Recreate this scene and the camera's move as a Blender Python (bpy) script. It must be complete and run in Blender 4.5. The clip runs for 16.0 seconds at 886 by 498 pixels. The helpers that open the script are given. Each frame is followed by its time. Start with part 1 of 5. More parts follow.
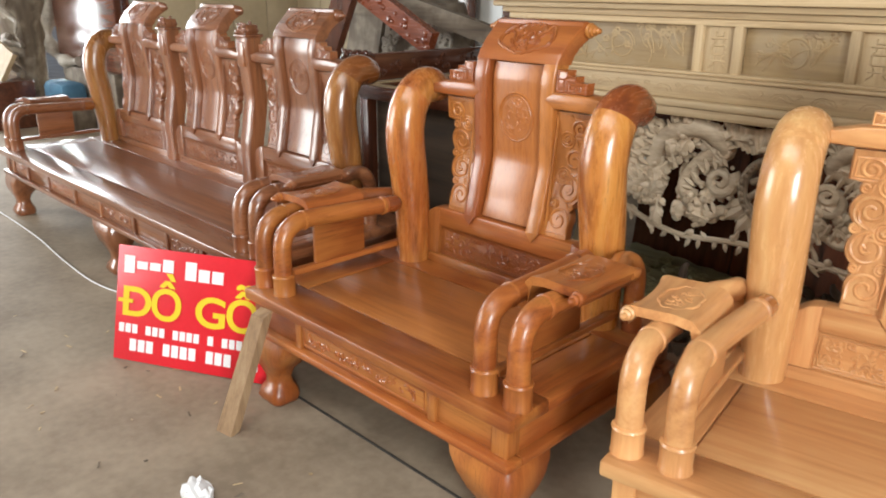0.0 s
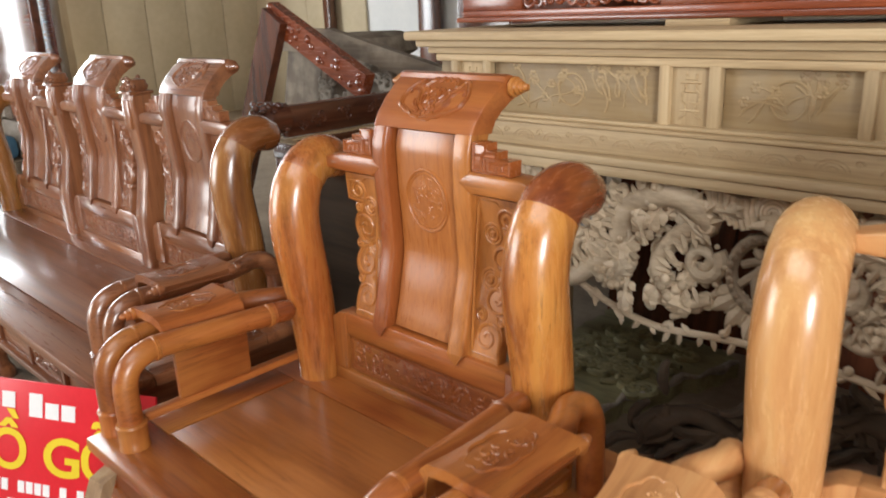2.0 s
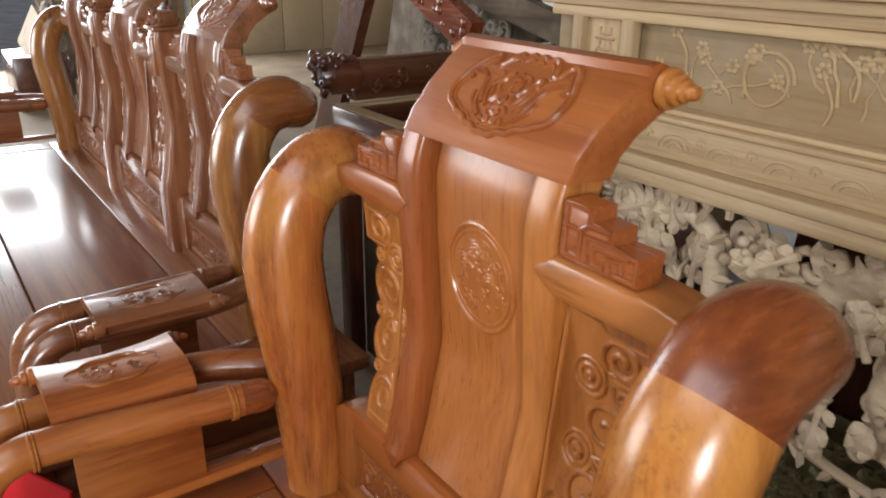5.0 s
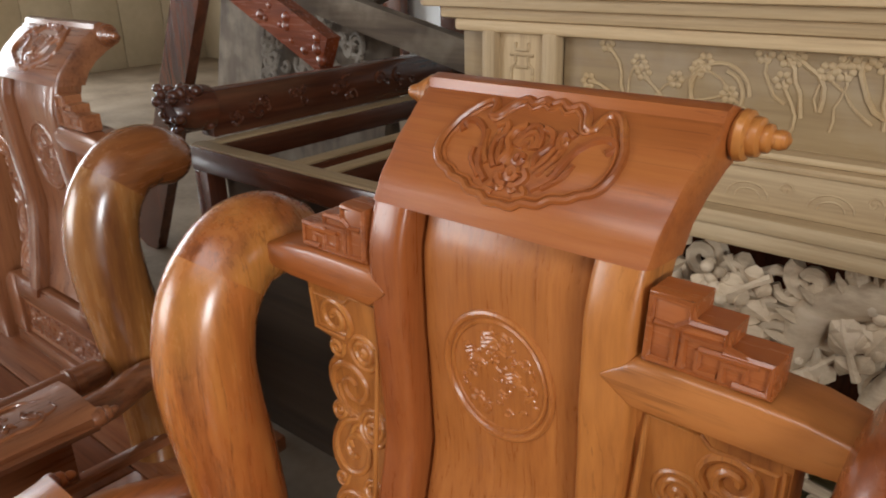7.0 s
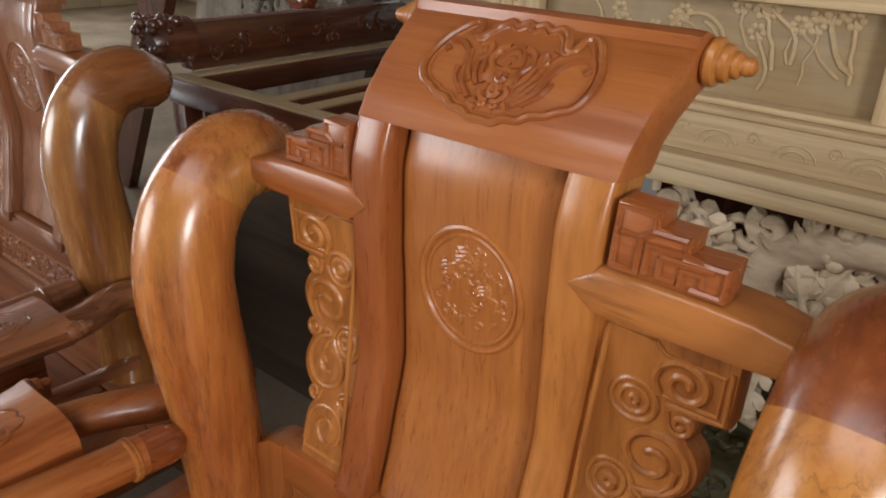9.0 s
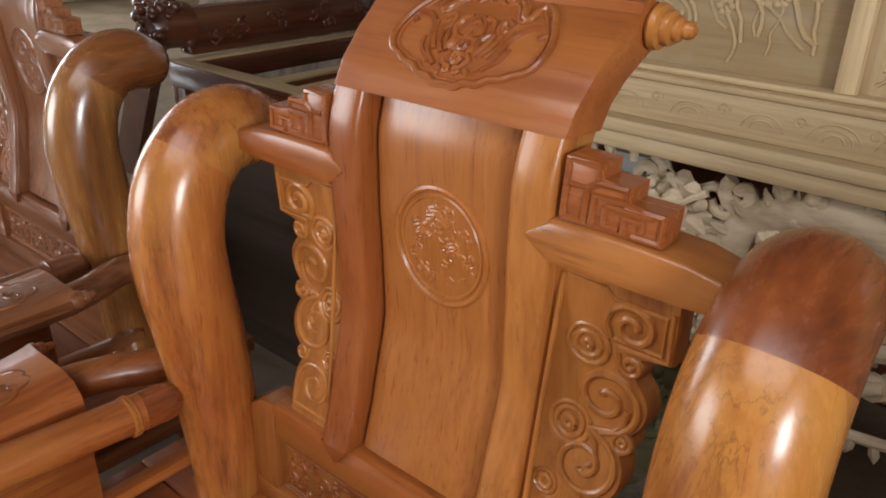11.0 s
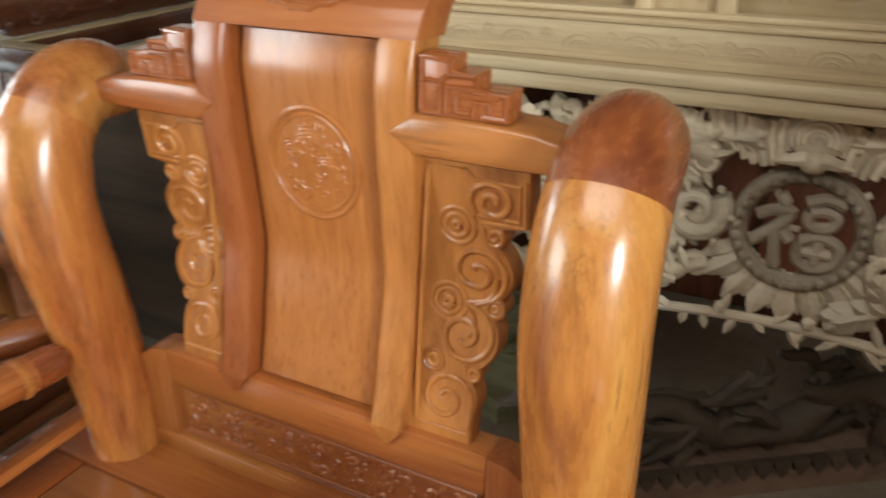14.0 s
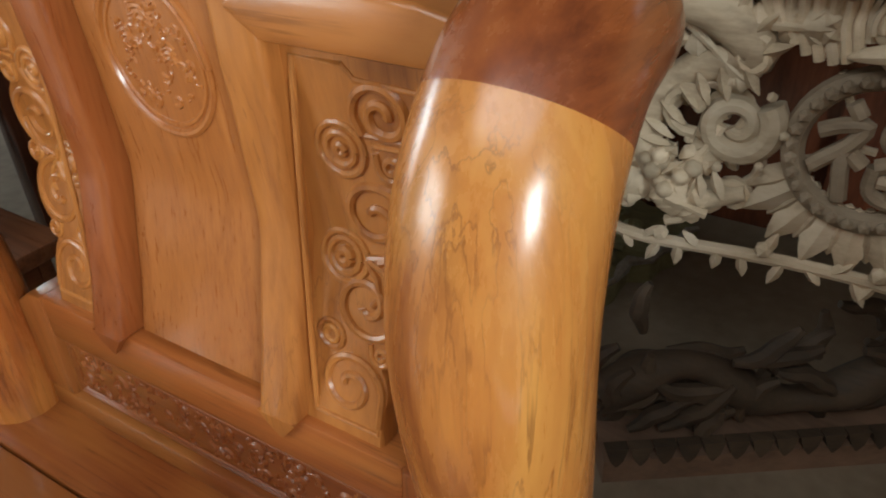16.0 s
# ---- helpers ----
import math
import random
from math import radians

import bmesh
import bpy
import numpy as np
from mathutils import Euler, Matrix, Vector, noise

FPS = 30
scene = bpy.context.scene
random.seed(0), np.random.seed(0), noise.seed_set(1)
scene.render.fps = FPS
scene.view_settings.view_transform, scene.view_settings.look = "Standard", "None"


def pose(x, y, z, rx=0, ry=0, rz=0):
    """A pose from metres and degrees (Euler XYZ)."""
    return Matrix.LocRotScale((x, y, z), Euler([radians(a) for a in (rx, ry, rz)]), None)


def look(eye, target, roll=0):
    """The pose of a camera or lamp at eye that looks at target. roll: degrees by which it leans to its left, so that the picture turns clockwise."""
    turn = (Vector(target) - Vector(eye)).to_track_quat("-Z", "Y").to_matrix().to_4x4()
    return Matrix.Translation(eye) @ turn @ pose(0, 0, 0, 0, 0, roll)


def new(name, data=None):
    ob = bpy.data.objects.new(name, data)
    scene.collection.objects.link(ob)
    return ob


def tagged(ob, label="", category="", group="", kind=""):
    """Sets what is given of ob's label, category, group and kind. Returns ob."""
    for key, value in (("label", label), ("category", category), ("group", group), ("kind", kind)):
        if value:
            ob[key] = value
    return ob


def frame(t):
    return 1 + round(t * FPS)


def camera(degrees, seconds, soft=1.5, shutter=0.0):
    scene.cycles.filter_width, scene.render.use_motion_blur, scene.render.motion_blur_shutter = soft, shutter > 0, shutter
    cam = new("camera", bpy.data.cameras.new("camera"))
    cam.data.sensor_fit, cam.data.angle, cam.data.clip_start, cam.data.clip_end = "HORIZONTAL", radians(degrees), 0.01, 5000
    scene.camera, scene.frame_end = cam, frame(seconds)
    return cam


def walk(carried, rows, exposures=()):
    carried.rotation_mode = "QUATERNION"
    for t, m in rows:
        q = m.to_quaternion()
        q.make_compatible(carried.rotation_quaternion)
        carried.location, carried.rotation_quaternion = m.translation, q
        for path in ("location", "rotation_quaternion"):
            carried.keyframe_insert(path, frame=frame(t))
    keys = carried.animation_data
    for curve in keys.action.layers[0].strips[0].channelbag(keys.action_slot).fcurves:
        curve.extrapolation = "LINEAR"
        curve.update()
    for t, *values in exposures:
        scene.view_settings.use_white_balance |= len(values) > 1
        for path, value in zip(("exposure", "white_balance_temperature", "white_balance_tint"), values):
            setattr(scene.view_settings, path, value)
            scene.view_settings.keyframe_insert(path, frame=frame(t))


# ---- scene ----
cam = camera(59.9, 16.0, soft=1.85, shutter=0.5)
PATH = [
    (0, (1.504, -1.726, 1.309), (0.161, -0.394, 0.659), 0.3),
    (0.5, (1.485, -1.592, 1.318), (0.091, -0.311, 0.675), 0.4),
    (1, (1.428, -1.462, 1.343), (0.074, -0.125, 0.726), 0.2),
    (1.5, (1.322, -1.299, 1.364), (0.022, 0.09, 0.746), -2.0),
    (2, (1.232, -1.118, 1.356), (-0.114, 0.234, 0.753), -2.3),
    (2.5, (1.161, -0.921, 1.345), (-0.283, 0.307, 0.707), 0.5),
    (3, (1.042, -0.82, 1.325), (-0.38, 0.385, 0.601), 1.4),
    (3.5, (0.905, -0.727, 1.325), (-0.467, 0.515, 0.566), 0.4),
    (4, (0.808, -0.628, 1.321), (-0.625, 0.537, 0.553), 0.1),
    (4.5, (0.753, -0.519, 1.324), (-0.757, 0.55, 0.565), 0.1),
    (5, (0.701, -0.478, 1.322), (-0.82, 0.593, 0.586), 0.6),
    (5.2, (0.663, -0.481, 1.323), (-0.83, 0.648, 0.619), 1.5),
    (7.3, (0.376, -0.469, 1.341), (-0.789, 0.974, 0.594), 0.5),
    (7.5, (0.361, -0.486, 1.328), (-0.764, 0.99, 0.584), 2.2),
    (8, (0.374, -0.485, 1.318), (-0.756, 0.965, 0.528), 1.8),
    (8.5, (0.406, -0.488, 1.302), (-0.74, 0.945, 0.505), 1.9),
    (9, (0.435, -0.512, 1.307), (-0.71, 0.906, 0.484), 2.2),
    (11.3, (0.511, -0.543, 1.296), (-0.646, 0.85, 0.447), 1.3),
    (11.5, (0.509, -0.552, 1.294), (-0.624, 0.858, 0.44), 1.3),
    (12, (0.524, -0.579, 1.302), (-0.61, 0.843, 0.469), 1.5),
    (12.5, (0.568, -0.635, 1.301), (-0.556, 0.797, 0.473), 1.0),
    (13, (0.599, -0.678, 1.286), (-0.512, 0.761, 0.454), -0.7),
    (13.5, (0.6, -0.675, 1.282), (-0.449, 0.804, 0.437), -0.5),
    (14, (0.56, -0.651, 1.257), (-0.272, 0.937, 0.37), -0.7),
    (14.5, (0.53, -0.57, 1.236), (-0.089, 1.1, 0.326), -2.4),
    (15, (0.551, -0.444, 1.197), (-0.18, 1.139, 0.217), -2.0),
    (15.5, (0.562, -0.363, 1.161), (-0.295, 1.103, 0.103), -2.8),
    (16, (0.563, -0.342, 1.146), (-0.359, 1.059, 0.056), -2.6),
]
walk(cam, [(t, look(eye, target, roll)) for t, eye, target, roll in PATH], exposures=[(0.0, 0.42, 6400, 7), (2.5, 0.20, 6500, 10), (5.0, 0.02, 6500, 11), (7.5, -0.14, 6500, 11), (9.0, -0.14, 6500, 10), (12.5, -0.10, 6450, 9), (13.5, 0.08, 6300, 5), (14.5, 0.55, 6000, -4), (15.0, 0.34, 6000, -3), (16.0, 0.02, 6100, 0)])

# ---- light ----
world = bpy.data.worlds.new("world")
scene.world = world
world.use_nodes = True
wn = world.node_tree
sky = wn.nodes.new("ShaderNodeTexSky")
sky.sky_type, sky.sun_disc = "NISHITA", False
sky.sun_elevation, sky.sun_rotation = radians(50), radians(200)
wn.links.new(sky.outputs[0], wn.nodes["Background"].inputs[0])
wn.nodes["Background"].inputs[1].default_value = 0.12


def opening_light(name, eye, target, w, h, power, color=(0.965, 0.968, 0.97)):
    """Daylight that stands in an opening of the hall."""
    la = bpy.data.lights.new(name, "AREA")
    la.shape, la.size, la.size_y, la.energy, la.color = "RECTANGLE", w, h, power, color
    ob = new(name, la)
    ob.matrix_world = look(eye, target)
    return ob


opening_light("gate_daylight", (5.9, -4.1, 2.0), (0.2, 0, 0.8), 1.4, 2.0, 320, (0.93, 0.965, 1.0))
opening_light("side_daylight", (-5.5, -4.85, 1.7), (-1, 0, 0.7), 3.4, 2.6, 230)
opening_light("end_daylight", (-8.9, 0.8, 1.6), (-1, 0.6, 0.8), 3.4, 2.8, 330, (0.93, 0.97, 1.0))
# added overhead fill that lifts the seats and mouldings; no such source is known
opening_light("overhead_fill", (0.9, -2.4, 3.55), (0.9, -2.39, 0), 4.0, 1.6, 70)

# ---- materials ----


def material(name):
    m = bpy.data.materials.new(name)
    m.use_nodes = True
    return m, m.node_tree.nodes, m.node_tree.links, m.node_tree.nodes["Principled BSDF"]


def ramp(nodes, stops):
    r = nodes.new("ShaderNodeValToRGB")
    while len(r.color_ramp.elements) < len(stops):
        r.color_ramp.elements.new(0.5)
    for e, (p, c) in zip(r.color_ramp.elements, stops):
        e.position, e.color = p, (*c, 1)
    return r


def wood(name, light, mid, dark, axis="z", rough=0.25, coat=0.5, contrast=1.0, bump=0.08, stretch=14.0, vary=0.3, scale=3.0, dust=0.0, fibre=0.38, vein=0.0, patch=0.0):
    """Lacquered or raw timber with its grain along one axis, at true size."""
    m, n, l, p = material(name)
    tc, info = n.new("ShaderNodeTexCoord"), n.new("ShaderNodeObjectInfo")
    off = n.new("ShaderNodeVectorMath")
    off.operation = "MULTIPLY_ADD"
    off.inputs[1].default_value = (7.3, 5.1, 9.7)
    l.new(info.outputs["Random"], off.inputs[0])
    l.new(tc.outputs["Object"], off.inputs[2])
    mp = n.new("ShaderNodeMapping")
    mp.inputs["Scale"].default_value = [1.0 if a == axis else stretch for a in "xyz"]
    l.new(off.outputs[0], mp.inputs[0])
    big = n.new("ShaderNodeTexNoise")
    big.inputs["Scale"].default_value, big.inputs["Detail"].default_value = scale * 0.35, 3.0
    big.inputs["Distortion"].default_value = 0.9
    l.new(mp.outputs[0], big.inputs["Vector"])
    fine = n.new("ShaderNodeTexNoise")
    fine.inputs["Scale"].default_value, fine.inputs["Detail"].default_value = scale * 2.4, 6.0
    fine.inputs["Roughness"].default_value = 0.65
    l.new(mp.outputs[0], fine.inputs["Vector"])
    blend = n.new("ShaderNodeMix")
    blend.inputs["Factor"].default_value = fibre
    l.new(big.outputs["Fac"], blend.inputs[2])
    l.new(fine.outputs["Fac"], blend.inputs[3])
    s = 0.2 / contrast
    col = ramp(n, [(0.5 - s, dark), (0.5, mid), (0.5 + s, light)])
    l.new(blend.outputs[0], col.inputs[0])
    hsv = n.new("ShaderNodeHueSaturation")
    val = n.new("ShaderNodeMapRange")
    val.inputs["To Min"].default_value, val.inputs["To Max"].default_value = 1 - vary * 0.6, 1 + vary * 0.5
    l.new(info.outputs["Random"], val.inputs["Value"])
    l.new(val.outputs[0], hsv.inputs["Value"])
    l.new(col.outputs[0], hsv.inputs["Color"])
    out = hsv.outputs[0]
    if patch:
        # heartwood and sapwood run into one another over a hand's width
        pm = n.new("ShaderNodeMapping")
        pm.inputs["Scale"].default_value = [1.0 if a == axis else 2.6 for a in "xyz"]
        l.new(off.outputs[0], pm.inputs[0])
        pn = n.new("ShaderNodeTexNoise")
        pn.inputs["Scale"].default_value, pn.inputs["Detail"].default_value = 2.8, 3.0
        pn.inputs["Distortion"].default_value = 0.4
        l.new(pm.outputs[0], pn.inputs["Vector"])
        tint = ramp(n, [(0.36, (0.74, 0.60, 0.56)), (0.5, (1, 1, 1)), (0.64, (1.0, 1.0, 1.0))])
        l.new(pn.outputs["Fac"], tint.inputs[0])
        px = n.new("ShaderNodeMix")
        px.data_type, px.blend_type = "RGBA", "MULTIPLY"
        px.inputs[0].default_value = patch
        l.new(out, px.inputs[6])
        l.new(tint.outputs[0], px.inputs[7])
        sap = n.new("ShaderNodeMix")
        sap.data_type = "RGBA"
        sap.inputs[7].default_value = (light[0] * 1.1, light[1] * 1.22, light[2] * 1.15, 1)
        sr = ramp(n, [(0.5, (0, 0, 0)), (0.68, (0.75 * patch, 0.75 * patch, 0.75 * patch))])
        l.new(pn.outputs["Fac"], sr.inputs[0])
        l.new(sr.outputs[0], sap.inputs[0])
        l.new(px.outputs[2], sap.inputs[6])
        out = sap.outputs[2]
    if vein:
        vm = n.new("ShaderNodeMapping")
        vm.inputs["Scale"].default_value = [0.8 if a == axis else 30.0 for a in "xyz"]
        l.new(off.outputs[0], vm.inputs[0])
        vn = n.new("ShaderNodeTexNoise")
        vn.inputs["Scale"].default_value, vn.inputs["Detail"].default_value = 2.6, 5.0
        vn.inputs["Distortion"].default_value = 0.25
        l.new(vm.outputs[0], vn.inputs["Vector"])
        vr = ramp(n, [(0.465, (0, 0, 0)), (0.5, (vein, vein, vein)), (0.512, (0, 0, 0))])
        l.new(vn.outputs["Fac"], vr.inputs[0])
        vx = n.new("ShaderNodeMix")
        vx.data_type = "RGBA"
        vx.inputs[7].default_value = (*[c * 0.75 for c in dark], 1)
        gap = n.new("ShaderNodeTexNoise")
        gap.inputs["Scale"].default_value, gap.inputs["Detail"].default_value = 7.0, 2.0
        l.new(off.outputs[0], gap.inputs["Vector"])
        gr = ramp(n, [(0.40, (0, 0, 0)), (0.54, (1, 1, 1))])
        l.new(gap.outputs["Fac"], gr.inputs[0])
        gm = n.new("ShaderNodeMath")
        gm.operation = "MULTIPLY"
        l.new(vr.outputs[0], gm.inputs[0])
        l.new(gr.outputs[0], gm.inputs[1])
        l.new(gm.outputs[0], vx.inputs[0])
        l.new(out, vx.inputs[6])
        out = vx.outputs[2]
    if dust:
        speck = n.new("ShaderNodeTexNoise")
        speck.inputs["Scale"].default_value, speck.inputs["Detail"].default_value = 9.0, 5.0
        l.new(tc.outputs["Object"], speck.inputs["Vector"])
        dr = ramp(n, [(0.45, (0, 0, 0)), (0.7, (dust, dust, dust))])
        l.new(speck.outputs["Fac"], dr.inputs[0])
        dm = n.new("ShaderNodeMix")
        dm.data_type = "RGBA"
        dm.inputs[7].default_value = (0.42, 0.36, 0.27, 1)
        l.new(dr.outputs[0], dm.inputs[0])
        l.new(out, dm.inputs[6])
        out = dm.outputs[2]
    l.new(out, p.inputs["Base Color"])
    rr = n.new("ShaderNodeMapRange")
    rr.inputs["To Min"].default_value, rr.inputs["To Max"].default_value = rough * 0.75, rough * 1.35
    l.new(fine.outputs["Fac"], rr.inputs["Value"])
    l.new(rr.outputs[0], p.inputs["Roughness"])
    p.inputs["Coat Weight"].default_value, p.inputs["Coat Roughness"].default_value = coat, 0.18
    b = n.new("ShaderNodeBump")
    b.inputs["Strength"].default_value, b.inputs["Distance"].default_value = bump, 0.004
    l.new(fine.outputs["Fac"], b.inputs["Height"])
    l.new(b.outputs[0], p.inputs["Normal"])
    return m


def matte(name, a, b, scale=8.0, rough=0.8, bump=0.1, detail=8.0):
    """A mottled dull surface of two colours."""
    m, n, l, p = material(name)
    tc = n.new("ShaderNodeTexCoord")
    no, no2 = n.new("ShaderNodeTexNoise"), n.new("ShaderNodeTexNoise")
    no.inputs["Scale"].default_value, no.inputs["Detail"].default_value = scale, detail
    no2.inputs["Scale"].default_value, no2.inputs["Detail"].default_value = scale * 11, 4.0
    l.new(tc.outputs["Object"], no.inputs["Vector"])
    l.new(tc.outputs["Object"], no2.inputs["Vector"])
    mix = n.new("ShaderNodeMix")
    mix.inputs["Factor"].default_value = 0.3
    l.new(no.outputs["Fac"], mix.inputs[2])
    l.new(no2.outputs["Fac"], mix.inputs[3])
    col = ramp(n, [(0.36, a), (0.64, b)])
    l.new(mix.outputs[0], col.inputs[0])
    l.new(col.outputs[0], p.inputs["Base Color"])
    p.inputs["Roughness"].default_value = rough
    bp = n.new("ShaderNodeBump")
    bp.inputs["Strength"].default_value, bp.inputs["Distance"].default_value = bump, 0.01
    l.new(mix.outputs[0], bp.inputs["Height"])
    l.new(bp.outputs[0], p.inputs["Normal"])
    return m


def wood_set(tag, light, mid, dark, **kw):
    return {a: wood(tag + "_" + a, light, mid, dark, a, **kw) for a in "xyz"}


HONEY = wood_set("honey_lacquer", (0.44, 0.155, 0.036), (0.325, 0.094, 0.021), (0.14, 0.035, 0.009), vary=0.4, rough=0.33, coat=0.28, stretch=22, fibre=0.42, vein=0.5, contrast=0.8, patch=0.8)
HONEY["col"] = wood("honey_column", (0.60, 0.270, 0.060), (0.47, 0.172, 0.035), (0.22, 0.062, 0.015), "z", contrast=1.25, stretch=9, vary=0.2, rough=0.26, fibre=0.4, scale=2.6, vein=0.6, patch=0.55)
HONEY["head"] = wood("red_heartwood", (0.38, 0.115, 0.030), (0.27, 0.068, 0.017), (0.13, 0.030, 0.009), "y", vary=0.1, vein=0.7, patch=0.4, stretch=9, contrast=1.2, fibre=0.45)
HONEY["col2"] = wood("honey_column_red", (0.53, 0.205, 0.046), (0.41, 0.128, 0.028), (0.18, 0.048, 0.012), "z", contrast=1.15, stretch=9, vary=0.2, rough=0.26, fibre=0.4, scale=2.6, vein=0.6, patch=0.8)
HONEY["panel"] = wood("honey_panel", (0.49, 0.180, 0.042), (0.405, 0.134, 0.030), (0.25, 0.072, 0.016), "z", vary=0.1, rough=0.28, coat=0.4, stretch=30, fibre=0.55, vein=0.0, contrast=0.9, bump=0.1)
HONEY["sap"] = wood("honey_sapwood", (0.55, 0.235, 0.055), (0.46, 0.168, 0.037), (0.24, 0.072, 0.016), "z", vary=0.1, rough=0.33, coat=0.28, stretch=10, fibre=0.4, vein=0.5, contrast=0.9)
HONEY["seat"] = wood("honey_seat", (0.46, 0.180, 0.048), (0.38, 0.132, 0.033), (0.20, 0.060, 0.015), "x", vary=0.1, rough=0.33, coat=0.35, stretch=14, fibre=0.42, vein=0.45, contrast=0.9)
HONEY["crest"] = wood("honey_crest", (0.42, 0.140, 0.034), (0.33, 0.092, 0.021), (0.19, 0.046, 0.011), "x", vary=0.1, rough=0.3, coat=0.35, stretch=20, fibre=0.45, vein=0.4, contrast=0.8, patch=0.4)
HONEY["rail"] = wood("honey_figured_rail", (0.52, 0.215, 0.056), (0.42, 0.150, 0.037), (0.17, 0.050, 0.012), "x", vary=0.1, rough=0.3, coat=0.35, stretch=5, fibre=0.3, vein=0.8, contrast=1.1, scale=4.0)
HONEY["stile"] = wood("honey_red_stile", (0.37, 0.112, 0.027), (0.28, 0.074, 0.018), (0.15, 0.036, 0.010), "z", vary=0.1, rough=0.28, coat=0.4, stretch=22, fibre=0.45, vein=0.3, contrast=0.9)
HONEY["key"] = wood("honey_key", (0.40, 0.125, 0.034), (0.32, 0.088, 0.022), (0.18, 0.044, 0.011), "x", vary=0.1, rough=0.25, coat=0.5, stretch=14)
PALE = wood_set("pale_lacquer", (0.70, 0.40, 0.17), (0.60, 0.29, 0.11), (0.40, 0.16, 0.055), vary=0.2, rough=0.34, coat=0.3)
PALE["col"] = wood("pale_column", (0.72, 0.43, 0.18), (0.64, 0.33, 0.125), (0.45, 0.18, 0.06), "z", stretch=10, vary=0.1, vein=0.3)
PALE["head"] = wood("pale_heartwood", (0.50, 0.22, 0.07), (0.40, 0.15, 0.04), (0.2, 0.06, 0.015), "y", vary=0.1, contrast=1.4)
PALE["col2"], PALE["panel"], PALE["sap"], PALE["seat"] = PALE["col"], PALE["z"], PALE["z"], PALE["x"]
PALE["crest"], PALE["rail"], PALE["key"], PALE["stile"] = PALE["x"], PALE["x"], PALE["x"], PALE["z"]
BROWN = wood_set("brown_lacquer", (0.36, 0.140, 0.056), (0.255, 0.090, 0.035), (0.12, 0.038, 0.016), vary=0.25, rough=0.28, coat=0.85, stretch=24)
BROWN["col"] = wood("brown_column", (0.44, 0.20, 0.055), (0.31, 0.12, 0.03), (0.14, 0.045, 0.013), "z", contrast=1.2, stretch=10, vary=0.2, coat=0.8)
BROWN["head"] = wood("brown_heartwood", (0.34, 0.13, 0.036), (0.25, 0.08, 0.02), (0.13, 0.04, 0.011), "y", vary=0.1, coat=0.8)
BROWN["col2"], BROWN["panel"], BROWN["sap"], BROWN["seat"] = BROWN["col"], BROWN["z"], BROWN["z"], wood("brown_seat", (0.30, 0.115, 0.048), (0.215, 0.076, 0.031), (0.11, 0.036, 0.015), "x", vary=0.1, rough=0.32, coat=0.5, stretch=24)
BROWN["crest"], BROWN["rail"], BROWN["key"], BROWN["stile"] = BROWN["x"], BROWN["x"], BROWN["x"], BROWN["z"]
RAW = wood_set("raw_timber", (0.58, 0.44, 0.262), (0.48, 0.342, 0.185), (0.31, 0.202, 0.10), rough=0.6, stretch=24, fibre=0.5, coat=0.0, bump=0.2, vary=0.2)
RAWP = wood("raw_panel", (0.42, 0.30, 0.155), (0.34, 0.23, 0.11), (0.24, 0.15, 0.07), "x", rough=0.6, coat=0.0, bump=0.2, dust=0.35)
CARVED_DARK = wood("browned_carving", (0.42, 0.325, 0.225), (0.31, 0.23, 0.15), (0.16, 0.11, 0.065), "x", rough=0.65, coat=0.0, bump=0.2, stretch=4, scale=8, vary=0.3)
CARVE = wood("raw_carving", (0.69, 0.565, 0.41), (0.54, 0.42, 0.28), (0.27, 0.19, 0.115), "x", rough=0.65, coat=0.0, bump=0.2, stretch=4, scale=8, vary=0.35)
BATTEN = wood("rough_batten", (0.40, 0.27, 0.15), (0.30, 0.18, 0.09), (0.16, 0.085, 0.04), "z", rough=0.75, coat=0.0, bump=0.4, stretch=18)
PINKW = wood("pinkish_timber", (0.28, 0.165, 0.105), (0.21, 0.12, 0.075), (0.12, 0.068, 0.043), "x", rough=0.6, coat=0.0, bump=0.2)
# dark and matte, also for the added board that stands in for shade
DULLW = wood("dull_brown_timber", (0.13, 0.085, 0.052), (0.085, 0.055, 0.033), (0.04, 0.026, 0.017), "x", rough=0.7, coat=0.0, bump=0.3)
DARKW = wood_set("dark_lacquer", (0.17, 0.052, 0.023), (0.11, 0.032, 0.014), (0.05, 0.015, 0.008), rough=0.22, coat=0.7, vary=0.3)
REDW = wood("red_lacquer", (0.30, 0.075, 0.022), (0.23, 0.05, 0.015), (0.12, 0.025, 0.009), "x", rough=0.25, coat=0.6)
GREYW = wood_set("dusty_timber", (0.24, 0.19, 0.135), (0.17, 0.125, 0.085), (0.09, 0.065, 0.045), rough=0.7, coat=0.0, bump=0.3, dust=0.5)
CONCRETE = matte("concrete_floor", (0.22, 0.162, 0.105), (0.36, 0.278, 0.190), 2.6, 0.75, 0.15)
PLASTER = matte("plaster", (0.30, 0.26, 0.20), (0.38, 0.33, 0.25), 1.6, 0.9, 0.05)
WHITEWALL = matte("white_plaster", (0.72, 0.73, 0.72), (0.80, 0.80, 0.78), 1.6, 0.9, 0.05)
BLOCKWALL = matte("far_wall", (0.52, 0.43, 0.28), (0.62, 0.52, 0.36), 1.2, 0.9, 0.08)
ROOF = matte("roof_sheet", (0.16, 0.14, 0.12), (0.24, 0.21, 0.18), 3.0, 0.7, 0.1)
REDPAINT = matte("sign_red", (0.62, 0.012, 0.022), (0.70, 0.018, 0.03), 6.0, 0.35, 0.02)
YELLOW = matte("sign_yellow", (0.72, 0.52, 0.02), (0.80, 0.60, 0.03), 6.0, 0.4, 0.02)
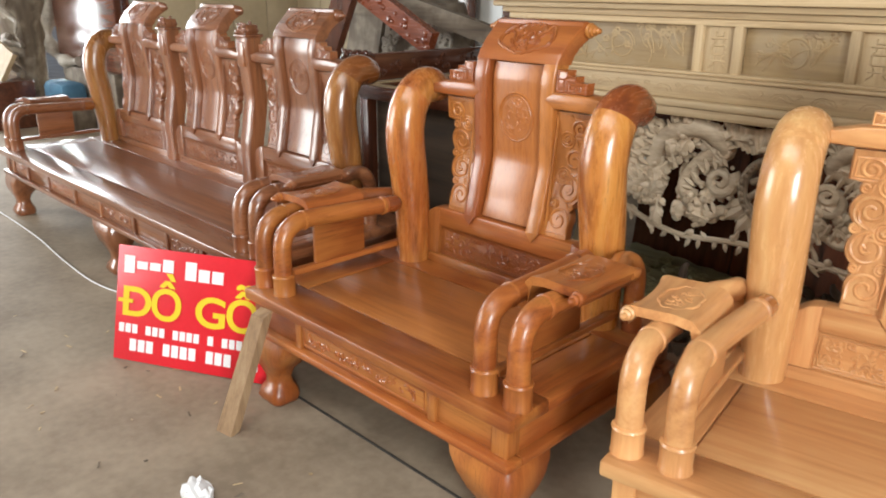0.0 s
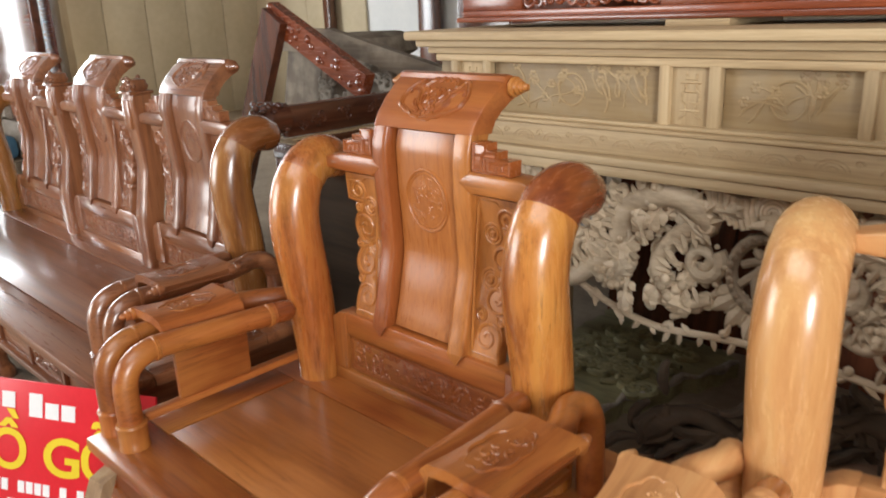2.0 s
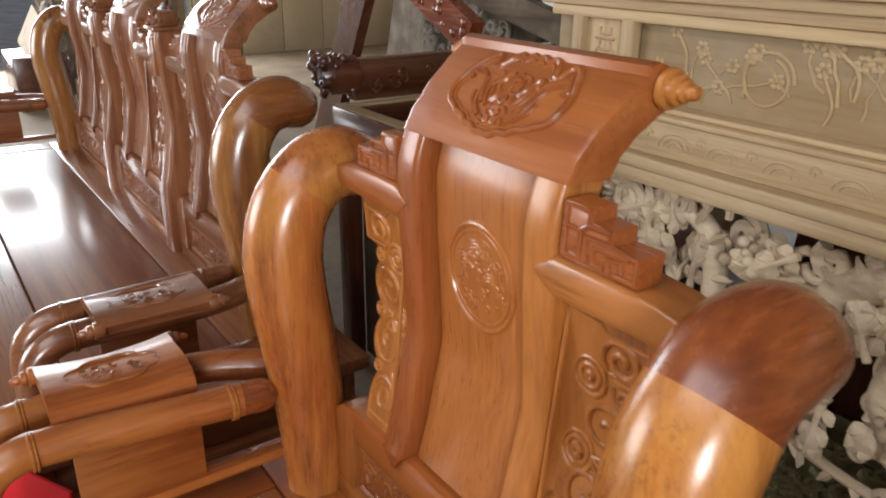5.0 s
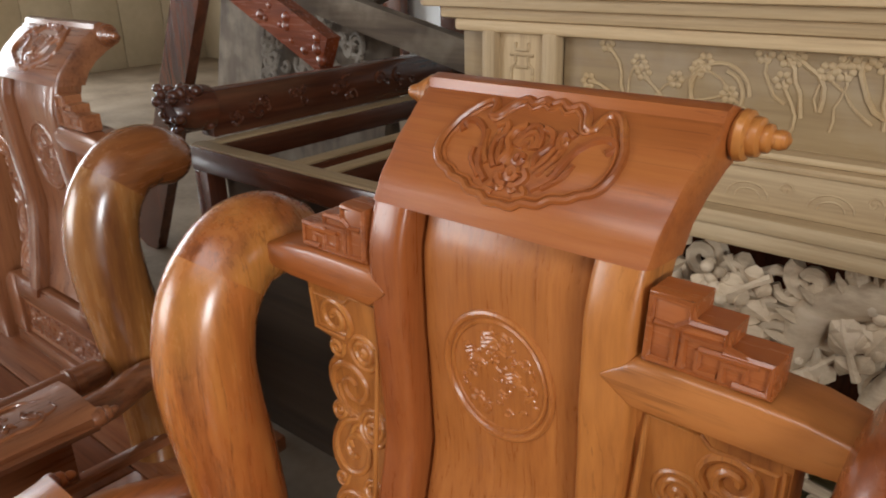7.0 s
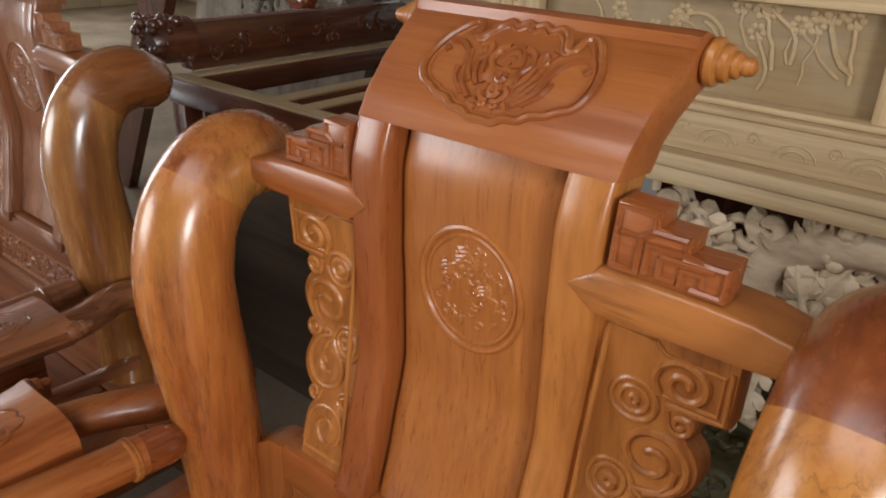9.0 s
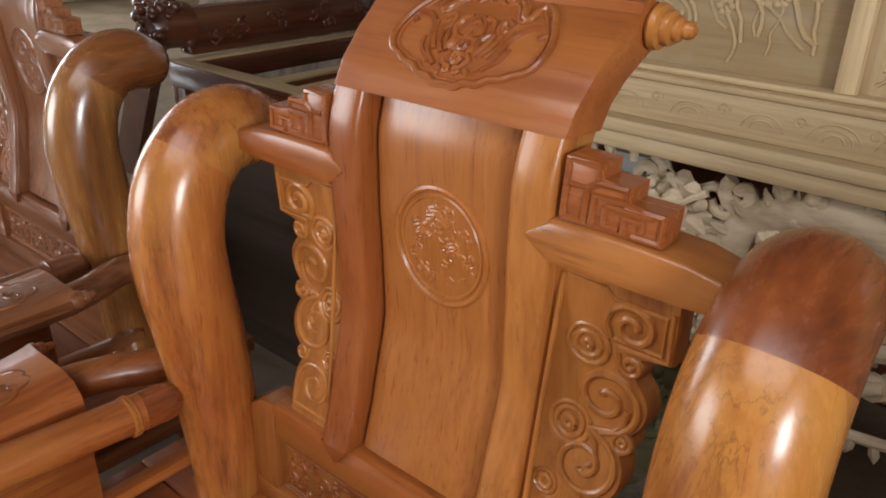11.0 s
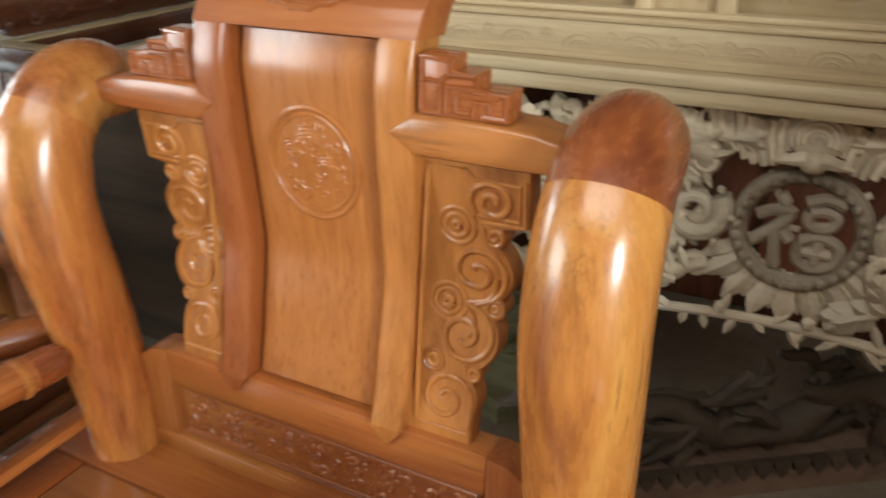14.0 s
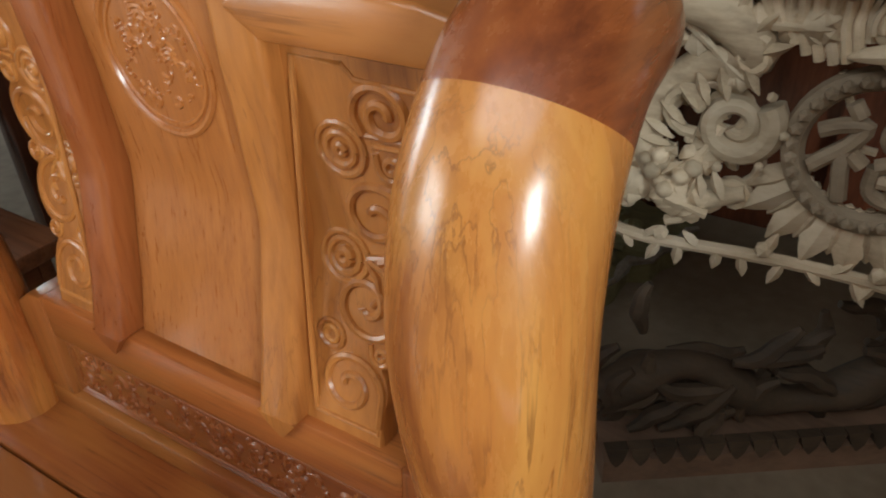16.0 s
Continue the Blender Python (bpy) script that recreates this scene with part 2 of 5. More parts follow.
WHITE = matte("sign_white", (0.78, 0.76, 0.74), (0.84, 0.82, 0.80), 6.0, 0.4, 0.02)
DARKLINE = matte("dark_crack", (0.03, 0.025, 0.02), (0.06, 0.05, 0.04), 20.0, 0.9, 0.1)
BLUE = matte("blue_fabric", (0.05, 0.13, 0.22), (0.08, 0.2, 0.3), 9.0, 0.7, 0.1)
ROOT = matte("pale_root_wood", (0.20, 0.16, 0.12), (0.48, 0.42, 0.34), 7.0, 0.7, 0.3)
GREENISH = wood("weathered_root", (0.42, 0.38, 0.20), (0.27, 0.235, 0.11), (0.12, 0.10, 0.045), "x", rough=0.7, coat=0.0, bump=0.4, stretch=5, scale=6)

# ---- mesh helpers ----


def thing(name, m=None):
    ob = new(name)
    ob.empty_display_size = 0.1
    if m is not None:
        ob.matrix_world = m
    return ob


def part(name, bm, mat, parent=None, label="", angle=38.0):
    me = bpy.data.meshes.new(name)
    bmesh.ops.recalc_face_normals(bm, faces=bm.faces)
    bm.to_mesh(me)
    bm.free()
    me.shade_smooth()
    me.set_sharp_from_angle(angle=radians(angle))
    me.materials.append(mat)
    ob = new(name, me)
    ob.parent = parent
    if label:
        tagged(ob, label)
    return ob


def loft(bm, loops, closed=False, caps=True):
    """Skin through loops of the same length."""
    vs = [[bm.verts.new(p) for p in lp] for lp in loops]
    n = len(vs[0])
    rows = list(zip(vs, vs[1:])) + ([(vs[-1], vs[0])] if closed else [])
    for a, b in rows:
        for i in range(n):
            bm.faces.new((a[i], a[(i + 1) % n], b[(i + 1) % n], b[i]))
    if caps and not closed:
        bm.faces.new(vs[0][::-1])
        bm.faces.new(vs[-1])
    return bm


def box(x0, x1, y0, y1, z0, z1, r=0.004, bm=None):
    own = bm is None
    b = bmesh.new()
    loft(b, [[(x0, y0, z), (x1, y0, z), (x1, y1, z), (x0, y1, z)] for z in (z0, z1)])
    if r:
        bmesh.ops.bevel(b, geom=b.edges, offset=min(r, 0.4 * min(x1 - x0, y1 - y0, z1 - z0)), segments=2, profile=0.5, affect="EDGES")
    if own:
        return b
    join(bm, b)
    return bm


def join(bm, b):
    me = bpy.data.meshes.new("tmp")
    b.to_mesh(me)
    b.free()
    bm.from_mesh(me)
    bpy.data.meshes.remove(me)


def smooth_path(pts, k=6):
    """Catmull-Rom through tuples of any length."""
    p = [np.array(q, float) for q in pts]
    p = [2 * p[0] - p[1]] + p + [2 * p[-1] - p[-2]]
    out = []
    for i in range(1, len(p) - 2):
        for j in range(k):
            t = j / k
            out.append(0.5 * (2 * p[i] + (p[i + 1] - p[i - 1]) * t + (2 * p[i - 1] - 5 * p[i] + 4 * p[i + 1] - p[i + 2]) * t * t + (3 * p[i] - p[i - 1] - 3 * p[i + 1] + p[i + 2]) * t ** 3))
    out.append(p[-2])
    return out


def tube(bm, pts, radii, n=12, round_end=False, first=0, last=None):
    """A round bar along points; radii one number or one a point."""
    pts = [Vector(p) for p in pts]
    if not hasattr(radii, "__len__"):
        radii = [radii] * len(pts)
    radii = list(radii)
    if round_end:
        d = (pts[-1] - pts[-2]).normalized()
        e, r = pts[-1], radii[-1]
        for a in (25, 48, 68, 84):
            pts.append(e + d * r * math.sin(radians(a)))
            radii.append(r * math.cos(radians(a)))
    loops, up = [], None
    for i, p in enumerate(pts):
        d = (pts[min(i + 1, len(pts) - 1)] - pts[max(i - 1, 0)]).normalized()
        if up is None:
            up = d.orthogonal().normalized()
        up = (up - d * up.dot(d)).normalized()
        w = d.cross(up)
        loops.append([p + (up * math.cos(a) + w * math.sin(a)) * radii[i] for a in (2 * math.pi * j / n for j in range(n))])
    return loft(bm, loops[first:last])


def lathe(bm, origin, axis, profile, n=14):
    """A turned form: (distance along axis, radius) pairs."""
    d = Vector(axis).normalized()
    u = d.orthogonal().normalized()
    w = d.cross(u)
    o = Vector(origin)
    return loft(bm, [[o + d * s + (u * math.cos(2 * math.pi * j / n) + w * math.sin(2 * math.pi * j / n)) * max(r, 0.0004) for j in range(n)] for s, r in profile])


def ball(bm, c, r, squash=(1, 1, 1), n=8):
    b = bmesh.new()
    bmesh.ops.create_icosphere(b, subdivisions=1 if n < 8 else 2, radius=r)
    for v in b.verts:
        v.co = Vector(c) + Vector([v.co[i] * squash[i] for i in range(3)])
    join(bm, b)


def plate(outline, y0, y1, bm=None, bend=None, bevel=0.0):
    """A flat shape in x, z with a thickness from y0 to y1."""
    b = bmesh.new()
    loft(b, [[(x, y, z) for x, z in outline] for y in (y0, y1)])
    if bevel:
        bmesh.ops.bevel(b, geom=[e for e in b.edges if abs(e.verts[0].co.y - y0) < 1e-6 and abs(e.verts[1].co.y - y0) < 1e-6], offset=bevel, segments=2, profile=0.5, affect="EDGES")
    if bend:
        for v in b.verts:
            v.co.y += bend(v.co.z)
    if bm is None:
        return b
    join(bm, b)
    return bm


def spiral(cx, cz, r0, turns, start, sense=1, inner=0.12, n=26):
    out = []
    for i in range(n):
        s = i / (n - 1)
        r = r0 * (1 - (1 - inner) * s)
        a = start + sense * 2 * math.pi * turns * s
        out.append((cx + r * math.cos(a), cz + r * math.sin(a)))
    return out


def relief(bm, pts, y, r, bend=None, n=6):
    """A raised line on a face at y, from points in x, z."""
    tube(bm, [(x, (bend(z) if bend else 0) + y, z) for x, z in pts], r, n)

# ---- chairs ----
BACK = [(0.38, 0.030), (0.55, 0.030), (0.60, 0.033), (0.68, 0.050), (0.80, 0.070), (0.90, 0.062), (0.96, 0.055), (1.05, 0.050), (1.09, 0.058), (1.12, 0.072), (1.15, 0.096), (1.18, 0.128), (1.20, 0.156), (1.215, 0.182)]


def sway(z):
    """How far the front of the back lies behind the chair's line at height z."""
    for (a, ya), (b, yb) in zip(BACK, BACK[1:]):
        if z <= b:
            t = max(0.0, (z - a) / (b - a))
            t = t * t * (3 - 2 * t) * 0.3 + t * 0.7
            return ya + (yb - ya) * t
    return BACK[-1][1]


def bent_bar(x0s, x1s, zs, y0, y1, r=0.005):
    """An upright board with rounded front edges that follows the sway; x0s and x1s are functions of z."""
    b = bmesh.new()
    loops = []
    for z in zs:
        a, c, s = x0s(z), x1s(z), sway(z)
        lp = [(a, y1 + s, z)]
        for k in (0, 30, 60, 90):
            lp.append((a + r * (1 - math.cos(radians(k))), y0 + s + r * (1 - math.sin(radians(k))), z))
        for k in (90, 60, 30, 0):
            lp.append((c - r * (1 - math.cos(radians(k))), y0 + s + r * (1 - math.sin(radians(k))), z))
        lp.append((c, y1 + s, z))
        loops.append(lp)
    return loft(b, loops)


def zrange(a, b, n):
    return [a + (b - a) * i / (n - 1) for i in range(n)]


def fret_edge(z):
    """How far out the scroll fret reaches at height z."""
    if z > 0.897:
        return 0.289
    x = 0.236 if z > 0.66 else 0.244
    for cx, cz, r in ((0.247, 0.881, 0.016), (0.228, 0.829, 0.046), (0.252, 0.784, 0.013), (0.217, 0.741, 0.047), (0.234, 0.694, 0.012), (0.203, 0.652, 0.044)):
        if abs(z - cz) < r:
            x = max(x, cx + math.sqrt(r * r - (z - cz) ** 2))
    return x


def circle(cx, cz, r, n=17, squash=1.0):
    return [(cx + r * math.cos(a), cz + r * squash * math.sin(a)) for a in zrange(0, 2 * math.pi, n)]


def volute(cx, cz, r, tail, sense):
    """A fat comma: a rim nearly all round that winds in to an eye, from a tail point."""
    a0 = math.atan2(tail[1] - cz, tail[0] - cx)
    return [tail] + spiral(cx, cz, r, 1.55, a0 + sense * 0.55, sense, 0.17, 34)


FRET_LINES = [
    (volute(0.243, 0.925, 0.028, (0.222, 0.906), -1), 0.0048),
    ([(0.164, 0.612), (0.164, 0.962), (0.212, 0.961), (0.222, 0.951), (0.276, 0.950), (0.276, 0.906), (0.222, 0.906)], 0.0030),
    ([(0.282, 0.957), (0.283, 0.900), (0.230, 0.898)], 0.0030),
    ([(0.164, 0.612), (0.238, 0.612), (0.238, 0.640)], 0.0030),
    (circle(0.199, 0.888, 0.0235), 0.0036), (circle(0.199, 0.888, 0.0145, 13), 0.0036), (circle(0.199, 0.888, 0.004, 9), 0.0042),
    (volute(0.247, 0.881, 0.013, (0.232, 0.892), 1), 0.0036),
    (volute(0.226, 0.829, 0.040, (0.226, 0.785), 1), 0.0048), ([(0.214, 0.786), (0.240, 0.793), (0.250, 0.806), (0.252, 0.826)], 0.0040),
    (circle(0.190, 0.781, 0.0245), 0.0036), (circle(0.190, 0.781, 0.0165, 13), 0.0036), (circle(0.190, 0.781, 0.006, 9), 0.0060),
    (circle(0.252, 0.784, 0.0105, 11), 0.0038), (circle(0.252, 0.784, 0.004, 7), 0.0036),
    (volute(0.216, 0.741, 0.040, (0.216, 0.785), -1), 0.0048), ([(0.212, 0.783), (0.224, 0.770), (0.229, 0.752), (0.222, 0.742)], 0.0040),
    (circle(0.178, 0.699, 0.0145, 13), 0.0034), (circle(0.178, 0.699, 0.008, 9), 0.0034),
    (volute(0.235, 0.694, 0.011, (0.222, 0.704), 1), 0.0034),
    (volute(0.202, 0.651, 0.037, (0.238, 0.620), 1), 0.0046),
]
KEY_LINES = [
    [(0.164, 1.028), (0.164, 1.083), (0.196, 1.083), (0.196, 1.068), (0.225, 1.068), (0.225, 1.052), (0.261, 1.052), (0.261, 1.028), (0.235, 1.028)],
    [(0.164, 1.028), (0.186, 1.028), (0.186, 1.061), (0.168, 1.061)], [(0.196, 1.068), (0.186, 1.061)], [(0.194, 1.029), (0.194, 1.056), (0.224, 1.056), (0.250, 1.050)],
    [(0.206, 1.048), (0.206, 1.031), (0.222, 1.031)], [(0.226, 1.028), (0.226, 1.043), (0.243, 1.043), (0.243, 1.033)], [(0.206, 1.048), (0.252, 1.049)],
]


def back_unit(parent, cx, W, lean=0.0):
    """One throne back: crest, stiles, sunk panel, rails, stepped keys and scroll frets."""
    def put(name, b, mat, label="", under=None):
        for v in b.verts:
            v.co.x += cx + lean * (v.co.z - 0.85)
        return part(name, b, mat, under or parent, label)

    # sunk centre panel with a raised field
    pan = put("back_panel", bent_bar(lambda z: -0.112, lambda z: 0.112, zrange(0.585, 1.118, 24), 0.030, 0.042, 0.001), W["panel"])
    put("panel_field", bent_bar(lambda z: -0.098, lambda z: 0.098, zrange(0.606, 1.091, 28), 0.013, 0.034, 0.008), W["panel"], under=pan)
    # medallion
    b = bmesh.new()
    mz = 0.932
    relief(b, circle(0, mz, 0.066, 37, 1.11), 0.0135, 0.0042, sway, 8)
    relief(b, circle(0, mz, 0.058, 33, 1.11), 0.0135, 0.0026, sway, 6)
    rnd = random.Random(5)
    for i in range(60):
        a, q = rnd.uniform(0, 6.28), 0.048 * math.sqrt(rnd.random())
        x, z = q * math.cos(a), mz + q * 1.1 * math.sin(a)
        relief(b, spiral(x, z, rnd.uniform(0.004, 0.010), rnd.uniform(0.25, 0.7), rnd.uniform(0, 6.28), rnd.choice((-1, 1)), n=7), 0.0138, rnd.uniform(0.0020, 0.0034), sway, 6)
    for x, z, w in ((-0.004, 0.978, 0.030), (-0.030, 0.955, 0.018), (0.020, 0.945, 0.018)):
        for k in range(4):
            relief(b, smooth_path([(x - w / 2, z - 0.005 * k), (x, z + 0.004 - 0.005 * k), (x + w / 2, z - 0.002 - 0.005 * k)], 3), 0.0138, 0.0022, sway, 5)
    put("medallion", b, W["panel"], "round raised medallion with a carved scene", under=pan)
    # stiles, mitred to a point at the foot
    for s in (-1, 1):
        b = bent_bar(lambda z: 0.105, lambda z: 0.154, zrange(0.600, 1.100, 28), -0.012, 0.045, 0.009)
        b2 = bmesh.new()
        f = sway(0.60)
        loft(b2, [[(0.127, f - 0.008, 0.570), (0.132, f - 0.008, 0.570), (0.132, f + 0.02, 0.570), (0.127, f + 0.02, 0.570)],
                  [(0.116, f - 0.0105, 0.585), (0.143, f - 0.0105, 0.585), (0.142, f + 0.03, 0.585), (0.116, f + 0.03, 0.585)],
                  [(0.105, f - 0.0115, 0.600), (0.154, f - 0.0115, 0.600), (0.154, f + 0.045, 0.600), (0.105, f + 0.045, 0.600)]])
        join(b, b2)
        for v in b.verts:
            v.co.x *= s
        put("stile", b, W["sap" if s > 0 else "stile"])
    # crest, widening and rolling back to the top
    def half(z):
        return 0.156 + 0.009 * max(0.0, (z - 1.10) / 0.11) ** 1.6
    b = bmesh.new()
    loops = []
    for z in zrange(1.098, 1.200, 14):
        w, s = half(z), sway(z)
        t = max(0.0, (z - 1.12) / 0.08)
        by, bz = s + 0.05 - 0.022 * t, z - 0.004 - 0.030 * t
        loops.append([(-w, by, bz), (-w, s - 0.004, z), (-w + 0.003, s - 0.010, z), (-w + 0.010, s - 0.0122, z), (w - 0.010, s - 0.0122, z), (w - 0.003, s - 0.010, z), (w, s - 0.004, z), (w, by, bz)])
    s = sway(1.200)
    w = half(1.208)
    for dy, dz, back, bz in ((0.002, 0.010, 0.034, 1.168), (0.014, 0.014, 0.040, 1.174), (0.028, 0.010, 0.042, 1.182)):
        loops.append([(-w, s + back, bz), (-w, s - 0.004 + dy, 1.196 + dz), (-w + 0.003, s - 0.010 + dy, 1.199 + dz), (-w + 0.010, s - 0.0122 + dy, 1.200 + dz), (w - 0.010, s - 0.0122 + dy, 1.200 + dz), (w - 0.003, s - 0.010 + dy, 1.199 + dz), (w, s - 0.004 + dy, 1.196 + dz), (w, s + back, bz)])
    loft(b, loops)
    crest = put("crest", b, W["crest"], "rolled crest board with a carved cartouche")
    # cartouche: a scalloped rim with two curls, a bat among scrolls inside
    cz, hw, hh = 1.161, 0.098, 0.040
    q = [(0.0, 0.93), (0.10, 1.0), (0.20, 0.90), (0.30, 0.98), (0.42, 0.84), (0.50, 0.62), (0.58, 0.60), (0.60, 0.78), (0.68, 0.90), (0.82, 0.74), (0.96, 0.32), (0.99, -0.08), (0.90, -0.42), (0.74, -0.56), (0.66, -0.66), (0.50, -0.72), (0.40, -0.86), (0.24, -0.88), (0.14, -1.0), (0.0, -0.98)]
    rim = smooth_path(q + [(-x, z) for x, z in q[-2:0:-1]] + [q[0]], 3)
    b = bmesh.new()
    relief(b, [(hw * x, cz + hh * z) for x, z in rim], -0.013, 0.0042, sway, 8)
    put("cartouche", b, W["crest"], under=crest)
    lines = [([(hw * 0.92 * x, cz + hh * 0.88 * z) for x, z in rim], 0.0022)]
    for q in (-1, 1):
        for pts, r in (
            ([(0.80, 0.22), (0.86, 0.34), (0.80, 0.46), (0.66, 0.42), (0.52, 0.20), (0.46, -0.12), (0.40, -0.40), (0.26, -0.62)], 0.0040),
            ([(0.10, 0.50), (0.20, 0.42), (0.24, 0.20), (0.16, 0.0), (0.20, -0.22)], 0.0042),
            ([(0.44, 0.42), (0.34, 0.50), (0.30, 0.30), (0.36, 0.14)], 0.0042), ([(0.52, 0.30), (0.46, 0.02), (0.34, -0.30)], 0.0034), ([(0.38, 0.22), (0.34, -0.08), (0.24, -0.34)], 0.0034), ([(0.30, 0.18), (0.26, -0.06), (0.18, -0.28)], 0.0034),
            ([(0.10, -0.30), (0.16, -0.44), (0.10, -0.60), (0.02, -0.62)], 0.0042), ([(0.16, -0.62), (0.22, -0.74), (0.12, -0.80)], 0.0036), ([(0.56, -0.05), (0.52, -0.30), (0.36, -0.58)], 0.0028)):
            lines.append(([(q * hw * x, cz + hh * z) for x, z in smooth_path(pts, 3)], r))
    for k in range(3):
        lines.append(([(hw * (0.13 - 0.035 * k) * math.cos(t), cz + hh * (0.05 + (0.48 - 0.14 * k) * math.sin(t))) for t in zrange(0.1, math.pi - 0.1, 9)], 0.0036))
    for x, z, r in ((0, -0.12, 0.007), (0, -0.40, 0.008), (-0.07, -0.66, 0.005), (0.07, -0.66, 0.005), (-0.36, 0.30, 0.005), (0.36, 0.30, 0.005)):
        lines.append((circle(hw * x, cz + hh * z, r * 0.55, 8), r * 0.6))
    for line, r in lines:
        b = bmesh.new()
        relief(b, line, -0.0125, r, sway)
        put("carved_line", b, W["crest"], under=crest)
    for s in (-1, 1):
        b = bmesh.new()
        lathe(b, (s * 0.163, sway(1.200) + 0.012, 1.187), (s, 0, 0), [(0, 0.016), (0.003, 0.0205), (0.006, 0.0225), (0.012, 0.0215), (0.0145, 0.0165), (0.017, 0.0175), (0.022, 0.0165), (0.0245, 0.0115), (0.0265, 0.0125), (0.030, 0.012), (0.0325, 0.008), (0.038, 0.0088), (0.043, 0.007), (0.046, 0.002)], 20)
        put("finial", b, W["sap"], "turned finial", under=crest)
    # side rails, mitred into the stiles, with stepped key carving
    for s in (-1, 1):
        b = bmesh.new()
        loops = []
        yy = sway(1.0)
        for x, z0, z1, y0 in ((0.129, 0.999, 1.001, -0.0135), (0.142, 0.986, 1.012, -0.0135), (0.156, 0.974, 1.023, -0.0135), (0.20, 0.974, 1.023, -0.0135), (0.25, 0.974, 1.022, -0.013), (0.29, 0.974, 1.019, -0.012), (0.325, 0.975, 1.010, -0.008), (0.352, 0.976, 1.004, 0.0)):
            k = (z1 - z0) / 0.05
            lp = [(yy + 0.05, z0), (yy + y0 + 0.012 * k, z0), (yy + y0 + 0.004 * k, z0 + 0.004 * k), (yy + y0, z0 + 0.014 * k)]
            lp += [(yy + y0, z1 - 0.006 * k), (yy + y0 + 0.002 * k, z1 - 0.002 * k), (yy + y0 + 0.006 * k, z1), (yy + 0.05, z1)]
            loops.append([(s * x, y, z) for y, z in lp])
        loft(b, loops)
        rail = put("side_rail", b, W["rail" if s > 0 else "crest"])
        steps = [(0.160, 1.023), (0.264, 1.023), (0.264, 1.055), (0.228, 1.055), (0.228, 1.071), (0.199, 1.071), (0.199, 1.086), (0.160, 1.086)]
        ky = sway(1.05) - 0.004
        key = put("key_step", plate([(s * x, z) for x, z in steps], ky, ky + 0.034, bevel=0.002), W["key"], "stepped key-pattern carving", under=rail)
        b = bmesh.new()
        for line in KEY_LINES:
            relief(b, [(s * x, z) for x, z in line], ky, 0.0036, None, 6)
        put("key_line", b, W["key"], under=key)
    # scroll frets
    for s in (-1, 1):
        zs = zrange(0.598, 0.968, 75)
        b = bmesh.new()
        loft(b, [[(s * 0.146, sway(z) + 0.010, z), (s * (fret_edge(z) - 0.003), sway(z) + 0.010, z), (s * fret_edge(z), sway(z) + 0.014, z), (s * fret_edge(z), sway(z) + 0.036, z), (s * 0.146, sway(z) + 0.036, z)] for z in zs])
        fret = put("scroll_fret", b, W["sap"], "cloud-scroll side panel")
        for line, r in FRET_LINES:
            b = bmesh.new()
            relief(b, [(s * x, z) for x, z in line], 0.0108, r, sway, 8)
            put("scroll", b, W["sap"], under=fret)
    # lower frame and carved apron panel
    put("bottom_rail", box(-0.335, 0.335, 0.030, 0.082, 0.385, 0.428, 0.006), W["x"])
    for q in (-1, 1):
        put("shoulder", plate([(q * x, z) for x, z in ((0.272, 0.428), (0.345, 0.428), (0.345, 0.545), (0.330, 0.572), (0.300, 0.592), (0.272, 0.596))], 0.030, 0.080, bevel=0.006), W["z"])
    put("middle_rail", box(-0.274, 0.274, 0.031, 0.080, 0.530, 0.598, 0.008), W["x"])
    panel = put("apron_panel", box(-0.273, 0.273, 0.044, 0.065, 0.426, 0.532, 0.001), W["x"])
    b = bmesh.new()
    rnd = random.Random(11)
    for i in range(150):
        x, z = rnd.uniform(-0.250, 0.250), rnd.uniform(0.443, 0.515)
        relief(b, spiral(x, z, rnd.uniform(0.004, 0.014), rnd.uniform(0.3, 0.9), rnd.uniform(0, 6.3), rnd.choice((-1, 1)), n=8), 0.0455, rnd.uniform(0.0035, 0.0055), None, 6)
    for q in (0.0, 0.007):
        relief(b, [(-0.266 + q, 0.433 + q), (0.266 - q, 0.433 + q), (0.266 - q, 0.525 - q), (-0.266 + q, 0.525 - q), (-0.266 + q, 0.433 + q)], 0.043, 0.003)
    put("leaf_carving", b, W["x"], under=panel)


def column(parent, x, W, two_tone, rise=0.0):
    """A fat swan-neck post that bulges forward and curls back over."""
    path = smooth_path([(0.010, 0.388, 0.054), (0.010, 0.47, 0.057), (0.004, 0.58, 0.061), (-0.008, 0.69, 0.064), (-0.022, 0.79, 0.065), (-0.024, 0.86, 0.0645), (-0.006, 0.93, 0.063), (0.036, 0.980, 0.061), (0.082, 0.992, 0.059), (0.118, 0.982, 0.052)], 6)
    cut = 39
    body = [(x, y, 0.395 + (z - 0.395) * (1 + rise)) for y, z, r in path]
    rr = [r for *_, r in path]
    b = bmesh.new()
    tube(b, body, rr, 32, True, 0, cut + 1)
    col = part("column", b, W["col"] if two_tone else W["col2"], parent, "thick swan-neck back post")
    b = bmesh.new()
    tube(b, body, rr, 32, True, cut, None)
    part("column_head", b, W["head"] if two_tone else W["col2"], col, "curled post head")


